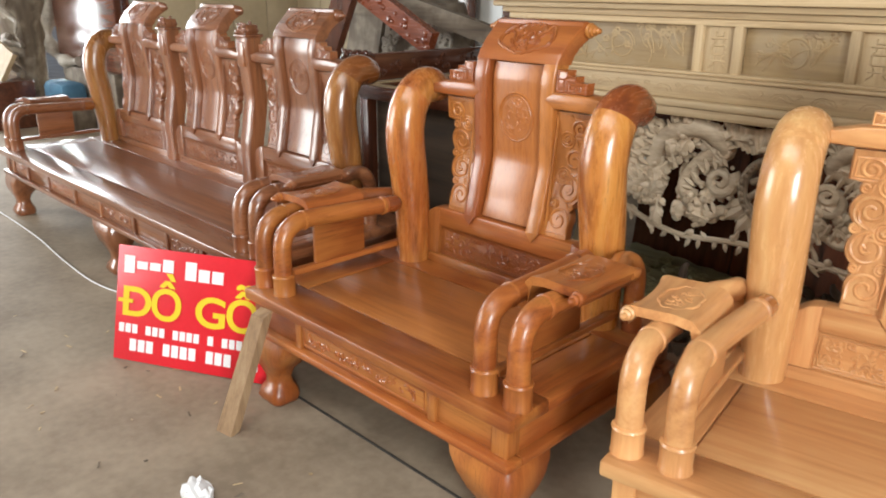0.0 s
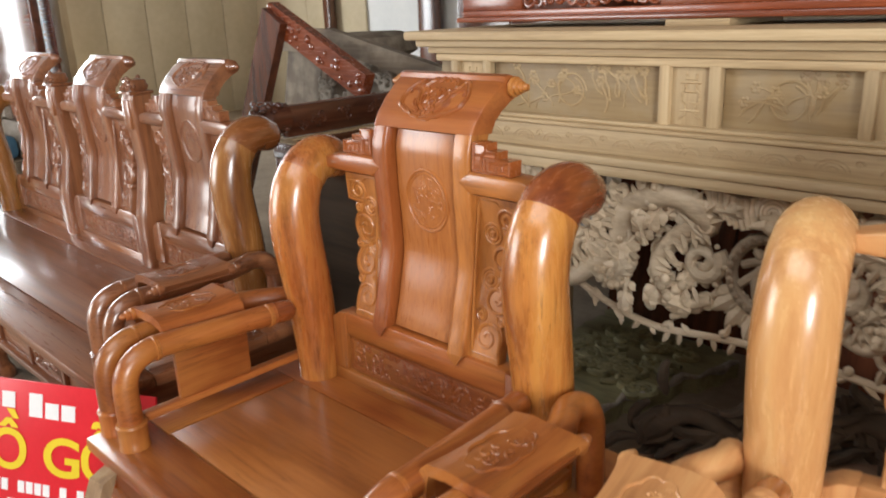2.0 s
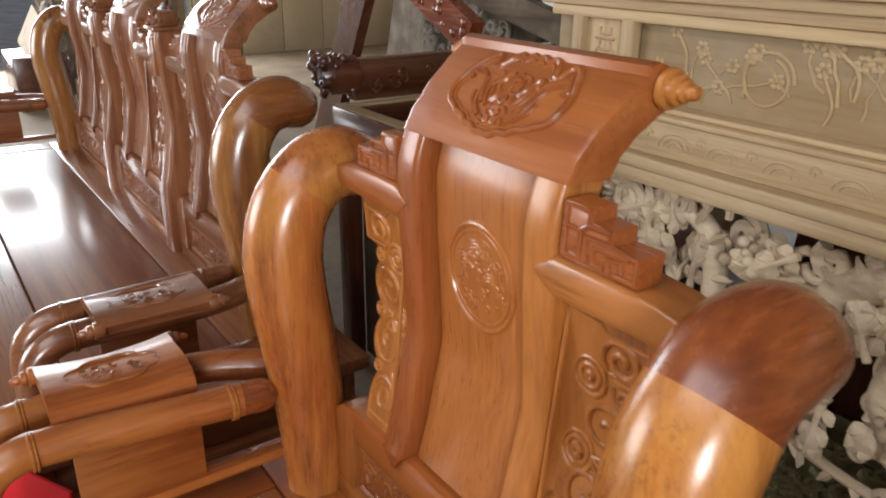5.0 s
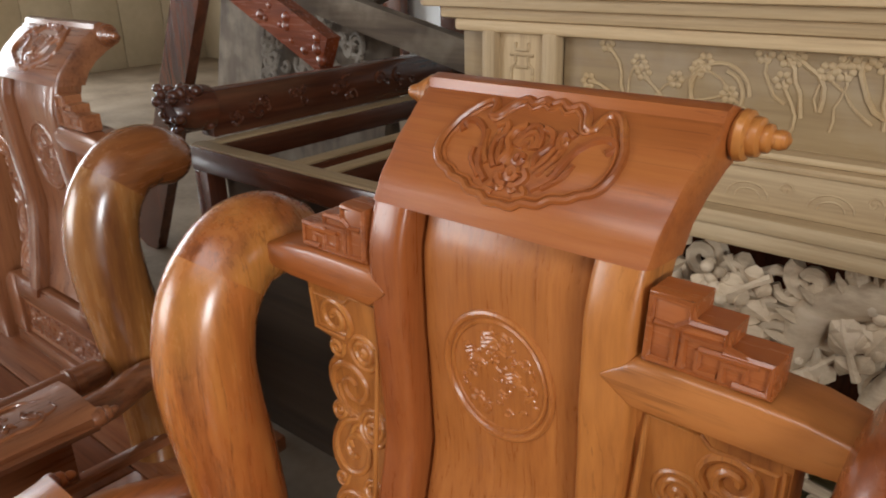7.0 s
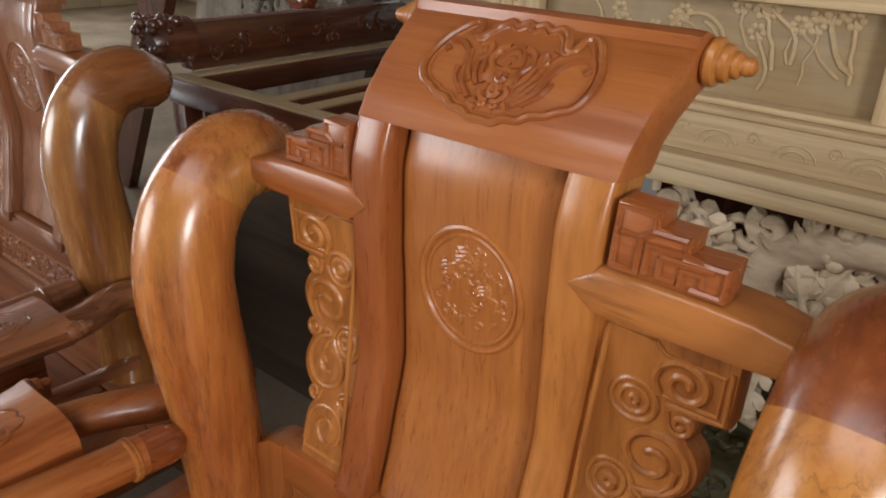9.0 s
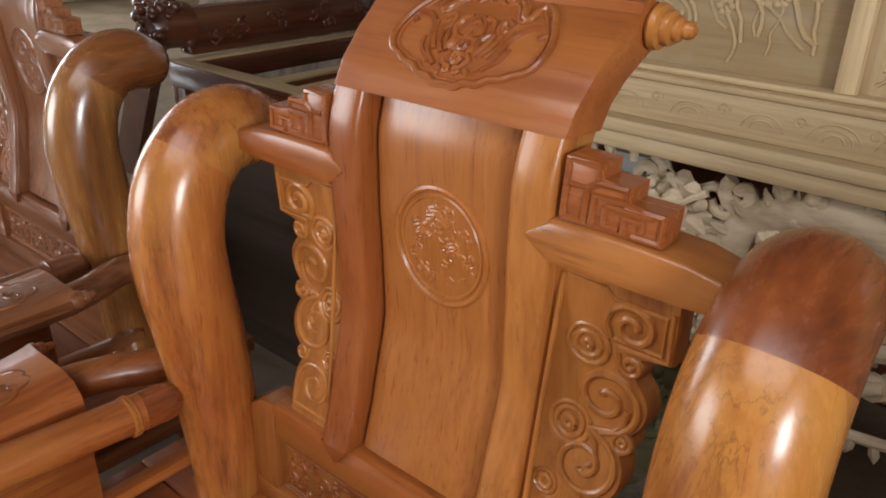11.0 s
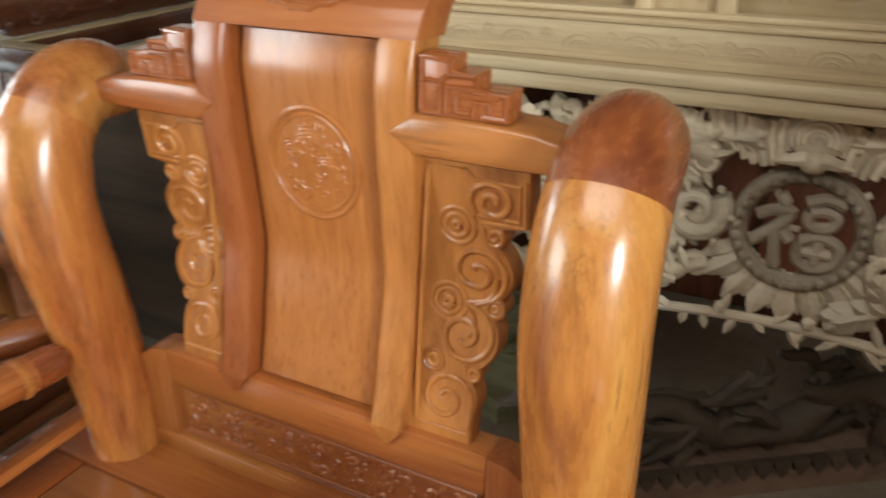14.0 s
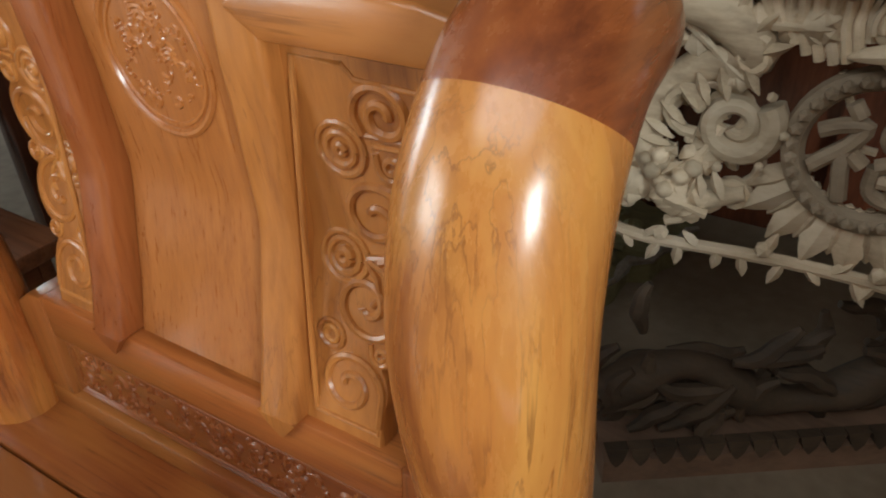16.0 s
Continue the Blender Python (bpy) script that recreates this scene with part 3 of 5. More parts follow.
def arm(parent, s, hx, W, yb=0.0):
    """Two bent tubes, cuffs, a saddle pad, a splat and a low bar; s is the side."""
    xo, xi, xr = s * (hx - 0.032), s * (hx - 0.135), s * (hx - 0.080)
    r = 0.0285
    post = lambda x: [(x, -0.510, 0.392), (x, -0.510, 0.44), (x, -0.511, 0.50), (x, -0.508, 0.555), (x, -0.492, 0.592), (x, -0.456, 0.614), (x, -0.40, 0.619)]
    b = bmesh.new()
    tube(b, smooth_path(post(xo) + [(x, y, z) for x, y, z in ((xo, -0.16, 0.619), (xr, -0.04, 0.615), (xr, 0.010, 0.602), (xr, 0.036, 0.565), (xr, 0.040, 0.51), (xr, 0.040, 0.392))], 5), r, 14)
    part("outer_arm", b, W["y"], parent)
    b = bmesh.new()
    xe = s * (hx - 0.168)
    run = smooth_path(post(xi) + [(0.35 * xi + 0.65 * xe, -0.18, 0.614), (xe, -0.085, 0.612)], 5)
    k = next(i for i, q in enumerate(run) if q[1] > -0.13)
    tube(b, run[:k + 1], r, 14)
    inner = part("inner_arm", b, W["y"], parent)
    b = bmesh.new()
    tube(b, run[k:], r, 14, round_end=True)
    part("arm_end", b, W["head"] if s < 0 else W["y"], inner, "dark red arm end" if s < 0 else "")
    for x in (xo, xi):
        b = bmesh.new()
        lathe(b, (x, -0.510, 0.391), (0, 0, 1), [(0, 0.034), (0.006, 0.036), (0.012, 0.034), (0.058, 0.034), (0.063, 0.0365), (0.068, 0.034), (0.070, 0.028)], 18)
        part("cuff", b, W["z"], parent)
        for y in (-0.428, -0.135) if x == xi else (-0.428,):
            b = bmesh.new()
            lathe(b, (x if y < -0.2 else xe * 0.85 + xi * 0.15, y - 0.006, 0.6175 if y < -0.2 else 0.6130), (0, 1, 0), [(0, 0.028), (0.002, 0.0312), (0.005, 0.0312), (0.006, 0.029), (0.007, 0.0312), (0.010, 0.0312), (0.012, 0.028)], 18)
            part("ring", b, W["y"], parent)
    # saddle pad
    xs = [hx + 0.032, hx + 0.038, hx + 0.026, hx - 0.012, hx - 0.06, hx - 0.100, hx - 0.118, hx - 0.122]
    zs = [0.640, 0.653, 0.662, 0.663, 0.665, 0.659, 0.641, 0.610]
    y0, y1 = -0.395, -0.175
    b = bmesh.new()
    loops = []
    for y in zrange(y0, y1, 7):
        q = (y - y0) / (y1 - y0)
        fl = 0.010 * (2 * q - 1) ** 2
        topl = [(s * (x + (fl if i < 3 else 0)), y, z + 0.006 * (2 * q - 1) ** 2) for i, (x, z) in enumerate(zip(xs, zs))]
        under = [(s * (x + 0.002 - (0.014 if i > 5 else 0) * -1), y, z - 0.016) for i, (x, z) in reversed(list(enumerate(zip(xs, zs))))]
        loops.append(topl + under)
    loft(b, loops)
    pad = part("arm_pad", b, W["y"], parent, "saddle-shaped arm pad with a carved cloud")
    b = bmesh.new()
    cx, cy = s * (hx - 0.038), (y0 + y1) / 2
    pts = [(cx + 0.040 * math.cos(a) * (1 + 0.13 * abs(math.sin(4 * a))), cy + 0.068 * math.sin(a) * (1 + 0.13 * abs(math.sin(4 * a))), 0.6645) for a in zrange(0, 2 * math.pi, 49)]
    tube(b, pts, 0.0032, 6)
    rnd = random.Random(3)
    for i in range(16):
        px, py = cx + rnd.uniform(-0.024, 0.024), cy + rnd.uniform(-0.045, 0.045)
        tube(b, [(x, z, 0.664) for x, z in spiral(px, py, rnd.uniform(0.006, 0.012), 0.8, rnd.uniform(0, 6), 1, n=8)], 0.003, 5)
    part("pad_carving", b, W["y"], pad)
    for y, d in ((y0, -1), (y1, 1)):
        b = bmesh.new()
        lathe(b, (s * (hx + 0.036), y - d * 0.012, 0.650), (0, d, 0), [(0, 0.013), (0.012, 0.017), (0.019, 0.0165), (0.022, 0.012), (0.024, 0.0135), (0.031, 0.0125), (0.034, 0.008), (0.043, 0.0075), (0.048, 0.003)], 12)
        part("pad_finial", b, W["x"], pad)
    part("splat", box(min(s * (hx - 0.119), s * (hx - 0.104)), max(s * (hx - 0.119), s * (hx - 0.104)), -0.375, -0.175, 0.452, 0.622, 0.002), W["y"], parent)
    part("low_bar", box(min(s * (hx - 0.126), s * (hx - 0.098)), max(s * (hx - 0.126), s * (hx - 0.098)), -0.500, 0.0 + yb, 0.438, 0.458, 0.004), W["y"], parent)


def leg(parent, x, y, sx, sy, W):
    """A stout scroll leg: a wide bracket knee that sweeps in to a block foot."""
    b = bmesh.new()
    loops = []
    # height, outer reach, inner reach
    for z, o, i in ((0.250, 0.055, 0.150), (0.225, 0.062, 0.138), (0.19, 0.066, 0.110), (0.155, 0.060, 0.080), (0.12, 0.045, 0.052), (0.09, 0.034, 0.040), (0.065, 0.036, 0.044), (0.045, 0.050, 0.056), (0.02, 0.056, 0.060), (0.005, 0.050, 0.056), (0.0, 0.046, 0.052)):
        xa, xb = sorted((x + sx * o, x - sx * i))
        ya, yb = sorted((y + sy * o, y - sy * i * 0.8))
        c = 0.014
        loops.append([(xa, ya + c, z), (xa + c, ya, z), (xb - c, ya, z), (xb, ya + c, z), (xb, yb - c, z), (xb - c, yb, z), (xa + c, yb, z), (xa, yb - c, z)])
    loft(b, loops)
    part("leg", b, W["z"], parent, angle=50)


def seat(parent, hx, W, dividers, y0=-0.575, y1=0.20, leg_xs=None):
    """Framed seat on a moulded apron with carved insets, on stout legs."""
    ft = 0.145
    part("seat_rail", box(-hx, hx, y0, y0 + ft, 0.358, 0.395, 0.008), W["x"], parent)
    part("seat_rail", box(-hx, hx, y1 - 0.26, y1, 0.358, 0.3945, 0.006), W["x"], parent)
    for s in (-1, 1):
        part("seat_side", box(min(s * hx, s * (hx - 0.14)), max(s * hx, s * (hx - 0.14)), y0 + ft, y1 - 0.26, 0.358, 0.3948, 0.006), W["y"], parent)
    part("seat_board", box(-hx + 0.1425, hx - 0.1425, y0 + ft + 0.0025, y1 - 0.2625, 0.360, 0.3942, 0.004), W["seat"], parent, "broad plank seat board")
    # apron
    ax, ay = hx - 0.028, y0 + 0.028
    part("apron", box(-ax, ax, ay, ay + 0.03, 0.272, 0.358, 0.003), W["x"], parent)
    part("apron", box(-ax, ax, y1 - 0.06, y1 - 0.03, 0.272, 0.358, 0.003), W["x"], parent)
    for s in (-1, 1):
        part("side_apron", box(min(s * ax, s * (ax - 0.03)), max(s * ax, s * (ax - 0.03)), ay + 0.03, y1 - 0.06, 0.272, 0.358, 0.003), W["y"], parent)
        part("corner_post", box(min(s * (ax + 0.005), s * (ax - 0.045)), max(s * (ax + 0.005), s * (ax - 0.045)), ay - 0.006, ay + 0.04, 0.272, 0.358, 0.004), W["z"], parent)
    b = box(-hx + 0.004, hx - 0.004, y0 + 0.002, y0 + 0.06, 0.246, 0.272, 0.009)
    part("base_moulding", b, W["x"], parent)
    part("base_moulding", box(-hx + 0.004, hx - 0.004, y1 - 0.09, y1 - 0.02, 0.246, 0.272, 0.009), W["x"], parent)
    for s in (-1, 1):
        part("side_moulding", box(min(s * (hx - 0.004), s * (hx - 0.07)), max(s * (hx - 0.004), s * (hx - 0.07)), y0 + 0.06, y1 - 0.09, 0.246, 0.272, 0.009), W["y"], parent)
    rnd = random.Random(7)
    for a, c in dividers:
        ins = part("apron_inset", box(a, c, ay - 0.008, ay + 0.004, 0.284, 0.350, 0.003), W["x"], parent)
        b = bmesh.new()
        for q in (0.0,):
            relief(b, [(a + 0.01, 0.291), (c - 0.01, 0.291), (c - 0.01, 0.343), (a + 0.01, 0.343), (a + 0.01, 0.291)], ay - 0.008, 0.003)
        for i in range(int((c - a) * 90)):
            relief(b, spiral(rnd.uniform(a + 0.03, c - 0.03), rnd.uniform(0.303, 0.333), rnd.uniform(0.006, 0.014), 0.8, rnd.uniform(0, 6), rnd.choice((-1, 1)), n=8), ay - 0.008, 0.0036, None, 5)
        part("inset_carving", b, W["x"], ins)
        for x in (a - 0.03, c + 0.004):
            part("apron_block", box(x, x + 0.026, ay - 0.013, ay + 0.004, 0.272, 0.357, 0.003), W["z"], parent)
    for x, sx in leg_xs or ((-hx + 0.065, -1), (hx - 0.065, 1)):
        leg(parent, x, y0 + 0.065, sx, -1, W)
        leg(parent, x, y1 - 0.09, sx, 1, W)


def armchair(m, W, label):
    ch = thing("armchair", m)
    tagged(ch, label, "armchair", "carved throne seats")
    hx = 0.556
    seat(ch, hx, W, [(-0.27, 0.27)])
    for s in (-1, 1):
        column(ch, s * 0.390 - 0.003, W, s > 0, 0.022 if s > 0 else 0.0)
        arm(ch, s, hx, W)
    back_unit(ch, -0.001, W, 0.045)
    return ch


def between_post(parent, x, W):
    """The carved post between two backs of the bench."""
    part("back_post", bent_bar(lambda z: x - 0.042, lambda z: x + 0.042, zrange(0.39, 1.08, 26), -0.02, 0.06, 0.010), W["z"], parent)
    b = box(x - 0.05, x + 0.05, sway(1.08) - 0.03, sway(1.08) + 0.07, 1.078, 1.092, 0.005)
    rnd = random.Random(9)
    box(x - 0.035, x + 0.035, sway(1.08) - 0.016, sway(1.08) + 0.055, 1.09, 1.135, 0.01, b)
    for i in range(26):
        ball(b, (x + rnd.uniform(-0.036, 0.036), sway(1.08) + rnd.choice((-0.016, 0.0, 0.05)), rnd.uniform(1.095, 1.142)), rnd.uniform(0.006, 0.012), n=6)
    part("post_cap", b, W["z"], parent, "carved post cap")
    part("post_plaque", box(x - 0.028, x + 0.028, sway(1.01) - 0.028, sway(1.01) - 0.012, 0.95, 1.06, 0.003), W["z"], parent)


def bench(m, W, label):
    be = thing("bench", m)
    tagged(be, label, "bench", "carved throne seats")
    hx = 1.365
    seat(be, hx, W, [(-1.18, -0.98), (-0.62, -0.30), (0.05, 0.37), (0.72, 0.98)], leg_xs=[(-hx + 0.065, -1), (0.07, 1), (hx - 0.065, 1)])
    for s in (-1, 1):
        column(be, s * 1.195, W, s > 0)
        arm(be, s, hx, W)
        between_post(be, s * 0.395, W)
    for k in (-1, 0, 1):
        back_unit(be, k * 0.79, W)
    return be


armchair(pose(0, 0, 0), HONEY, "honey-lacquered carved wooden armchair on the concrete floor")
armchair(pose(1.236, 0.10, 0, 0, 0, 9), PALE, "paler new-lacquered carved wooden armchair beside its twin")
bench(pose(-2.105, 0.125, 0), BROWN, "dark brown lacquered three-seat carved bench with glossy seat")

# ---- altar table ----


def altar():
    al = thing("altar_table", pose(0.548, 0.718, 0))
    tagged(al, "unvarnished pale wooden altar table with openwork dragon apron", "altar table")
    L, D = 1.125, 0.75
    # top slab with stepped mouldings
    part("tabletop", box(-L - 0.09, L + 0.09, -0.075, D, 1.253, 1.281, 0.008), RAW["x"], al)
    part("cornice", box(-L - 0.06, L + 0.06, -0.05, D - 0.02, 1.232, 1.253, 0.006), RAW["x"], al)
    part("cornice", box(-L - 0.03, L + 0.03, -0.025, D - 0.03, 1.210, 1.232, 0.006), RAW["x"], al)
    part("front_board", box(-L, L, 0.012, 0.035, 1.02, 1.210, 0.0), RAWP, al)
    part("end_board", box(-L, -L + 0.03, 0.035, D - 0.04, 0.90, 1.210, 0.0), RAW["y"], al)
    part("end_board", box(L - 0.03, L, 0.035, D - 0.04, 0.90, 1.210, 0.0), RAW["y"], al)
    part("panel_rail", box(-L, L, -0.018, 0.012, 1.187, 1.210, 0.006), RAW["x"], al)
    part("panel_rail", box(-L, L, -0.018, 0.012, 1.022, 1.040, 0.008), RAW["x"], al)
    posts = []
    for c in (0.241, 0.975):
        for s in (-1, 1):
            posts += [s * c - 0.067, s * c + 0.067]
            pl = part("shou_panel", box(s * c - 0.053, s * c + 0.053, -0.004, 0.012, 1.040, 1.187, 0.001), RAW["z"], al)
            b = bmesh.new()
            k = (s * c)
            for line in (((-0.014, 0.058), (-0.014, 0.045), (0.014, 0.045), (0.014, 0.058)), ((-0.026, 0.036), (0.026, 0.036)), ((-0.014, 0.036), (-0.014, 0.022)), ((0.014, 0.036), (0.014, 0.022)),
                         ((-0.014, 0.020), (-0.024, 0.012), (-0.024, -0.012), (-0.014, -0.020)), ((0.014, 0.020), (0.024, 0.012), (0.024, -0.012), (0.014, -0.020)), ((-0.014, 0.014), (0.014, 0.014)), ((-0.014, -0.014), (0.014, -0.014)),
                         ((-0.026, -0.034), (0.026, -0.034)), ((-0.014, -0.022), (-0.014, -0.044), (-0.030, -0.056)), ((0.014, -0.022), (0.014, -0.044), (0.030, -0.056))):
                relief(b, [(k + x, 1.113 + z) for x, z in line], -0.004, 0.0036, None, 5)
            part("longevity_mark", b, RAW["x"], pl)
    for x in posts:
        part("panel_post", box(x - 0.016, x + 0.016, -0.021, 0.012, 1.034, 1.193, 0.008), RAW["z"], al)
    rnd = random.Random(21)
    for a, c in ((-0.89, -0.325), (-0.158, 0.158), (0.325, 0.89)):
        pan = part("carved_panel", box(a, c, 0.006, 0.0125, 1.040, 1.187, 0.001), RAWP, al, "dusty sunk panel carved with birds and blossom")
        b = bmesh.new()
        n = int((c - a) * 34)
        for i in range(n):
            x, z, d = rnd.uniform(a + 0.04, c - 0.04), rnd.uniform(1.055, 1.115), rnd.uniform(0.4, 2.7)
            pts = [(x, z)]
            for j in range(5):
                d += rnd.uniform(-0.5, 0.5)
                x, z = min(max(x + 0.022 * math.cos(d), a + 0.015), c - 0.015), min(max(z + 0.018 * math.sin(d), 1.050), 1.178)
                pts.append((x, z))
            relief(b, pts, 0.0055, rnd.uniform(0.0022, 0.0042), None, 5)
            for j in range(6):
                q = 2 * math.pi * j / 6
                ball(b, (x + 0.010 * math.cos(q), 0.0055, z + 0.010 * math.sin(q)), 0.0062, (1, 0.6, 1), 6)
        relief(b, spiral((a + c) / 2, 1.113, 0.050, 1.2, 0, 1, 0.75, 30), 0.0055, 0.0035)
        part("bird_and_blossom", b, RAWP, pan)
    # waist mouldings and cloud frieze
    part("waist_moulding", box(-L - 0.01, L + 0.01, -0.030, 0.04, 1.030, 1.042, 0.005), RAW["x"], al)
    part("waist_moulding", box(-L - 0.02, L + 0.02, -0.046, 0.04, 1.018, 1.030, 0.006), RAW["x"], al)
    fr = part("frieze", box(-L - 0.015, L + 0.015, -0.040, 0.04, 0.951, 1.018, 0.004), RAW["x"], al, "frieze of shallow carved clouds")
    b = bmesh.new()
    x = -L + 0.03
    rnd = random.Random(41)
    while x < L - 0.03:
        for q in (0.024, 0.017, 0.010) if rnd.random() < 0.6 else (0.02, 0.012):
            relief(b, [(x + q * 1.6 * math.cos(t), 0.972 + q * math.sin(t) * 1.15) for t in zrange(0, math.pi, 9)], -0.0402, 0.0018, None, 5)
        relief(b, spiral(x + 0.055, 0.992, 0.012, 1.1, 0, 1, n=10), -0.0402, 0.0020, None, 5)
        x += rnd.uniform(0.08, 0.14)
    part("cloud_carving", b, RAW["x"], fr)
    part("waist_moulding", box(-L - 0.03, L + 0.03, -0.068, 0.04, 0.925, 0.951, 0.008), RAW["x"], al)
    part("apron_rail", box(-L - 0.02, L + 0.02, -0.060, 0.03, 0.895, 0.925, 0.004), RAW["x"], al)
    # legs and rear
    for s in (-1, 1):
        for y in (0.02, D - 0.10):
            b = bmesh.new()
            loft(b, [[(s * (L - 0.04 + o) - w, y - w, z), (s * (L - 0.04 + o) + w, y - w, z), (s * (L - 0.04 + o) + w, y + w, z), (s * (L - 0.04 + o) - w, y + w, z)] for z, w, o in ((0.90, 0.05, 0), (0.75, 0.055, 0.01), (0.5, 0.045, 0.02), (0.25, 0.045, 0.03), (0.1, 0.055, 0.05), (0, 0.06, 0.05))])
            part("leg", b, RAW["z"], al)
    part("back_board", box(-L, L, D - 0.05, D - 0.03, 0.90, 1.210, 0), RAW["x"], al)
    # openwork apron, arched along its lower edge
    def low(x):
        return 0.475 + 0.015 * math.cos(x * 7) + 0.30 * max(0.0, (abs(x) - 0.27) / 0.7) ** 1.5
    ap = part("apron_vine", lowvine(low, L), CARVE, al, "thorny vine along the apron's lower edge")
    rnd = random.Random(33)
    # medallion with the luck character
    ring = bmesh.new()
    tube(ring, [(0.102 * math.cos(a), 0.0, 0.682 + 0.102 * math.sin(a)) for a in zrange(0, 2 * math.pi, 41)], 0.0165, 8)
    for i in range(30):
        a = 2 * math.pi * i / 30
        ball(ring, (0.102 * math.cos(a), -0.016, 0.682 + 0.102 * math.sin(a)), 0.0100, n=6)
    med = part("medallion_ring", ring, CARVED_DARK, al, "beaded carved medallion ring")
    strokes = (((-0.040, 0.066), (-0.028, 0.048)), ((-0.072, 0.022), (-0.045, 0.034), (-0.018, 0.036), (-0.034, 0.008), (-0.060, -0.016), (-0.074, -0.030)), ((-0.040, 0.004), (-0.036, -0.035), (-0.030, -0.072)), ((-0.030, -0.002), (-0.012, -0.018)),
               ((0.004, 0.056), (0.034, 0.066), (0.064, 0.058)), ((0.012, 0.040), (0.038, 0.044), (0.054, 0.034), (0.046, 0.016), (0.022, 0.012), (0.010, 0.024), (0.012, 0.040)),
               ((0.004, -0.016), (0.036, -0.004), (0.066, -0.020), (0.060, -0.052), (0.030, -0.064), (0.004, -0.050), (0.004, -0.016)), ((0.034, -0.008), (0.032, -0.060)), ((0.010, -0.034), (0.058, -0.034)))
    strokes = [smooth_path(st, 4) for st in strokes]
    for st in strokes:
        b = bmesh.new()
        tube(b, [(x, -0.006, 0.682 + z) for x, z in st], 0.0115, 8)
        part("character_stroke", b, CARVED_DARK, med)
    for x, z, dx, dz in ((-0.045, 0.06, -0.4, 0.9), (-0.06, -0.02, -0.9, -0.3), (0.06, 0.06, 0.8, 0.5), (0.05, -0.05, 0.7, -0.7), (-0.04, -0.06, 0, -1), (0.0, 0.0, -1, 0.1)):
        b = bmesh.new()
        tube(b, [(x, 0.004, 0.682 + z), (x + dx * 0.045, 0.004, 0.682 + z + dz * 0.045)], 0.006, 6)
        part("stroke_tie", b, CARVE, med)
    # bat above the medallion
    bat = part("carved_bat", plate([(0.046 * math.cos(t), 0.856 + 0.038 * math.sin(t)) for t in zrange(0, 6.0, 18)], -0.026, 0.012, bevel=0.008), CARVE, al, "carved bat with ribbed wings")
    for q in (0.040, 0.030, 0.020, 0.010):
        b = bmesh.new()
        relief(b, [(q * math.cos(t), 0.852 + q * math.sin(t)) for t in zrange(-0.3, 3.44, 14)], -0.026, 0.0048)
        part("body_fold", b, CARVE, bat)
    for s in (-1, 1):
        top = smooth_path([(0.028, 0.892), (0.07, 0.876), (0.115, 0.880), (0.155, 0.892), (0.19, 0.892)], 5)
        low_edge = smooth_path([(0.036, 0.842), (0.06, 0.806), (0.10, 0.806), (0.14, 0.836), (0.19, 0.884)], 5)
        wing = part("wing", plate([(s * x, z) for x, z in top] + [(s * x, z) for x, z in low_edge[::-1]], -0.014, 0.010, bevel=0.003), CARVE, bat)
        for k in range(1, 19, 2):
            (xa, za), (xb, zb) = top[k], low_edge[k]
            b = bmesh.new()
            relief(b, [(s * xa, za), (s * ((xa + xb) / 2 + 0.006), (za + zb) / 2), (s * xb, zb - 0.006)], -0.014, 0.0075, None, 7)
            part("wing_rib", b, CARVE, wing)
        b = bmesh.new()
        tube(b, [(s * 0.012, -0.03, 0.822), (s * 0.04, -0.03, 0.817), (s * 0.06, -0.02, 0.808)], [0.014, 0.010, 0.003], 8)
        part("bat_ear", b, CARVE, bat)
    b = bmesh.new()
    ball(b, (0, -0.026, 0.815), 0.022, (1.1, 0.8, 0.9))
    part("bat_head", b, CARVE, bat)
    # leaf fan under the medallion
    for i in range(15):
        a = radians(-150 + 120 * i / 14)
        b = bmesh.new()
        leaf(b, (0.085 * math.cos(a), 0.006 - 0.006 * (i % 2), 0.682 + 0.085 * math.sin(a)), a, 0.085 + 0.025 * (i % 2), 0.046)
        part("fan_leaf", b, CARVE, al)
    # dragons, clouds and blossom along both sides
    for s in (-1, 1):
        b = bmesh.new()
        path = smooth_path([(0.15, 0.0, 0.586), (0.24, -0.01, 0.563), (0.31, 0.0, 0.652), (0.25, 0.01, 0.752), (0.17, 0.0, 0.796), (0.26, -0.012, 0.857), (0.40, 0.0, 0.807), (0.45, 0.01, 0.685), (0.52, 0.0, 0.608), (0.62, -0.01, 0.566), (0.66, 0.0, 0.807), (0.78, 0.0, 0.851), (0.9, 0.0, 0.785)], 7)
        n = len(path)
        tube(b, [(s * x, y, z) for x, y, z in path], [0.010 + 0.024 * math.sin(math.pi * min(1, (i + 4) / (n + 4))) for i in range(n)], 10)
        for i in range(2, n - 2, 2):
            (x, y, z), (x2, _, z2) = path[i], path[i + 1]
            d = math.atan2(z2 - z, x2 - x) + math.pi / 2
            leaf(b, (s * x, -0.02, z), d if s > 0 else math.pi - d, 0.05, 0.018)
        part("carved_dragon", b, CARVE, al, "openwork carved dragon body with fins")
        for i in range(60):
            x = rnd.uniform(0.14, L - 0.08)
            z = rnd.uniform(low(x) + 0.03, 0.882)
            if math.hypot(x, z - 0.682) < 0.13:
                continue
            b = bmesh.new()
            relief(b, spiral(s * x, z, rnd.uniform(0.020, 0.048), rnd.uniform(0.7, 1.4), rnd.uniform(0, 6.3), rnd.choice((-1, 1)), 0.2, 14), rnd.uniform(-0.02, 0.02), rnd.uniform(0.008, 0.014), None, 7)
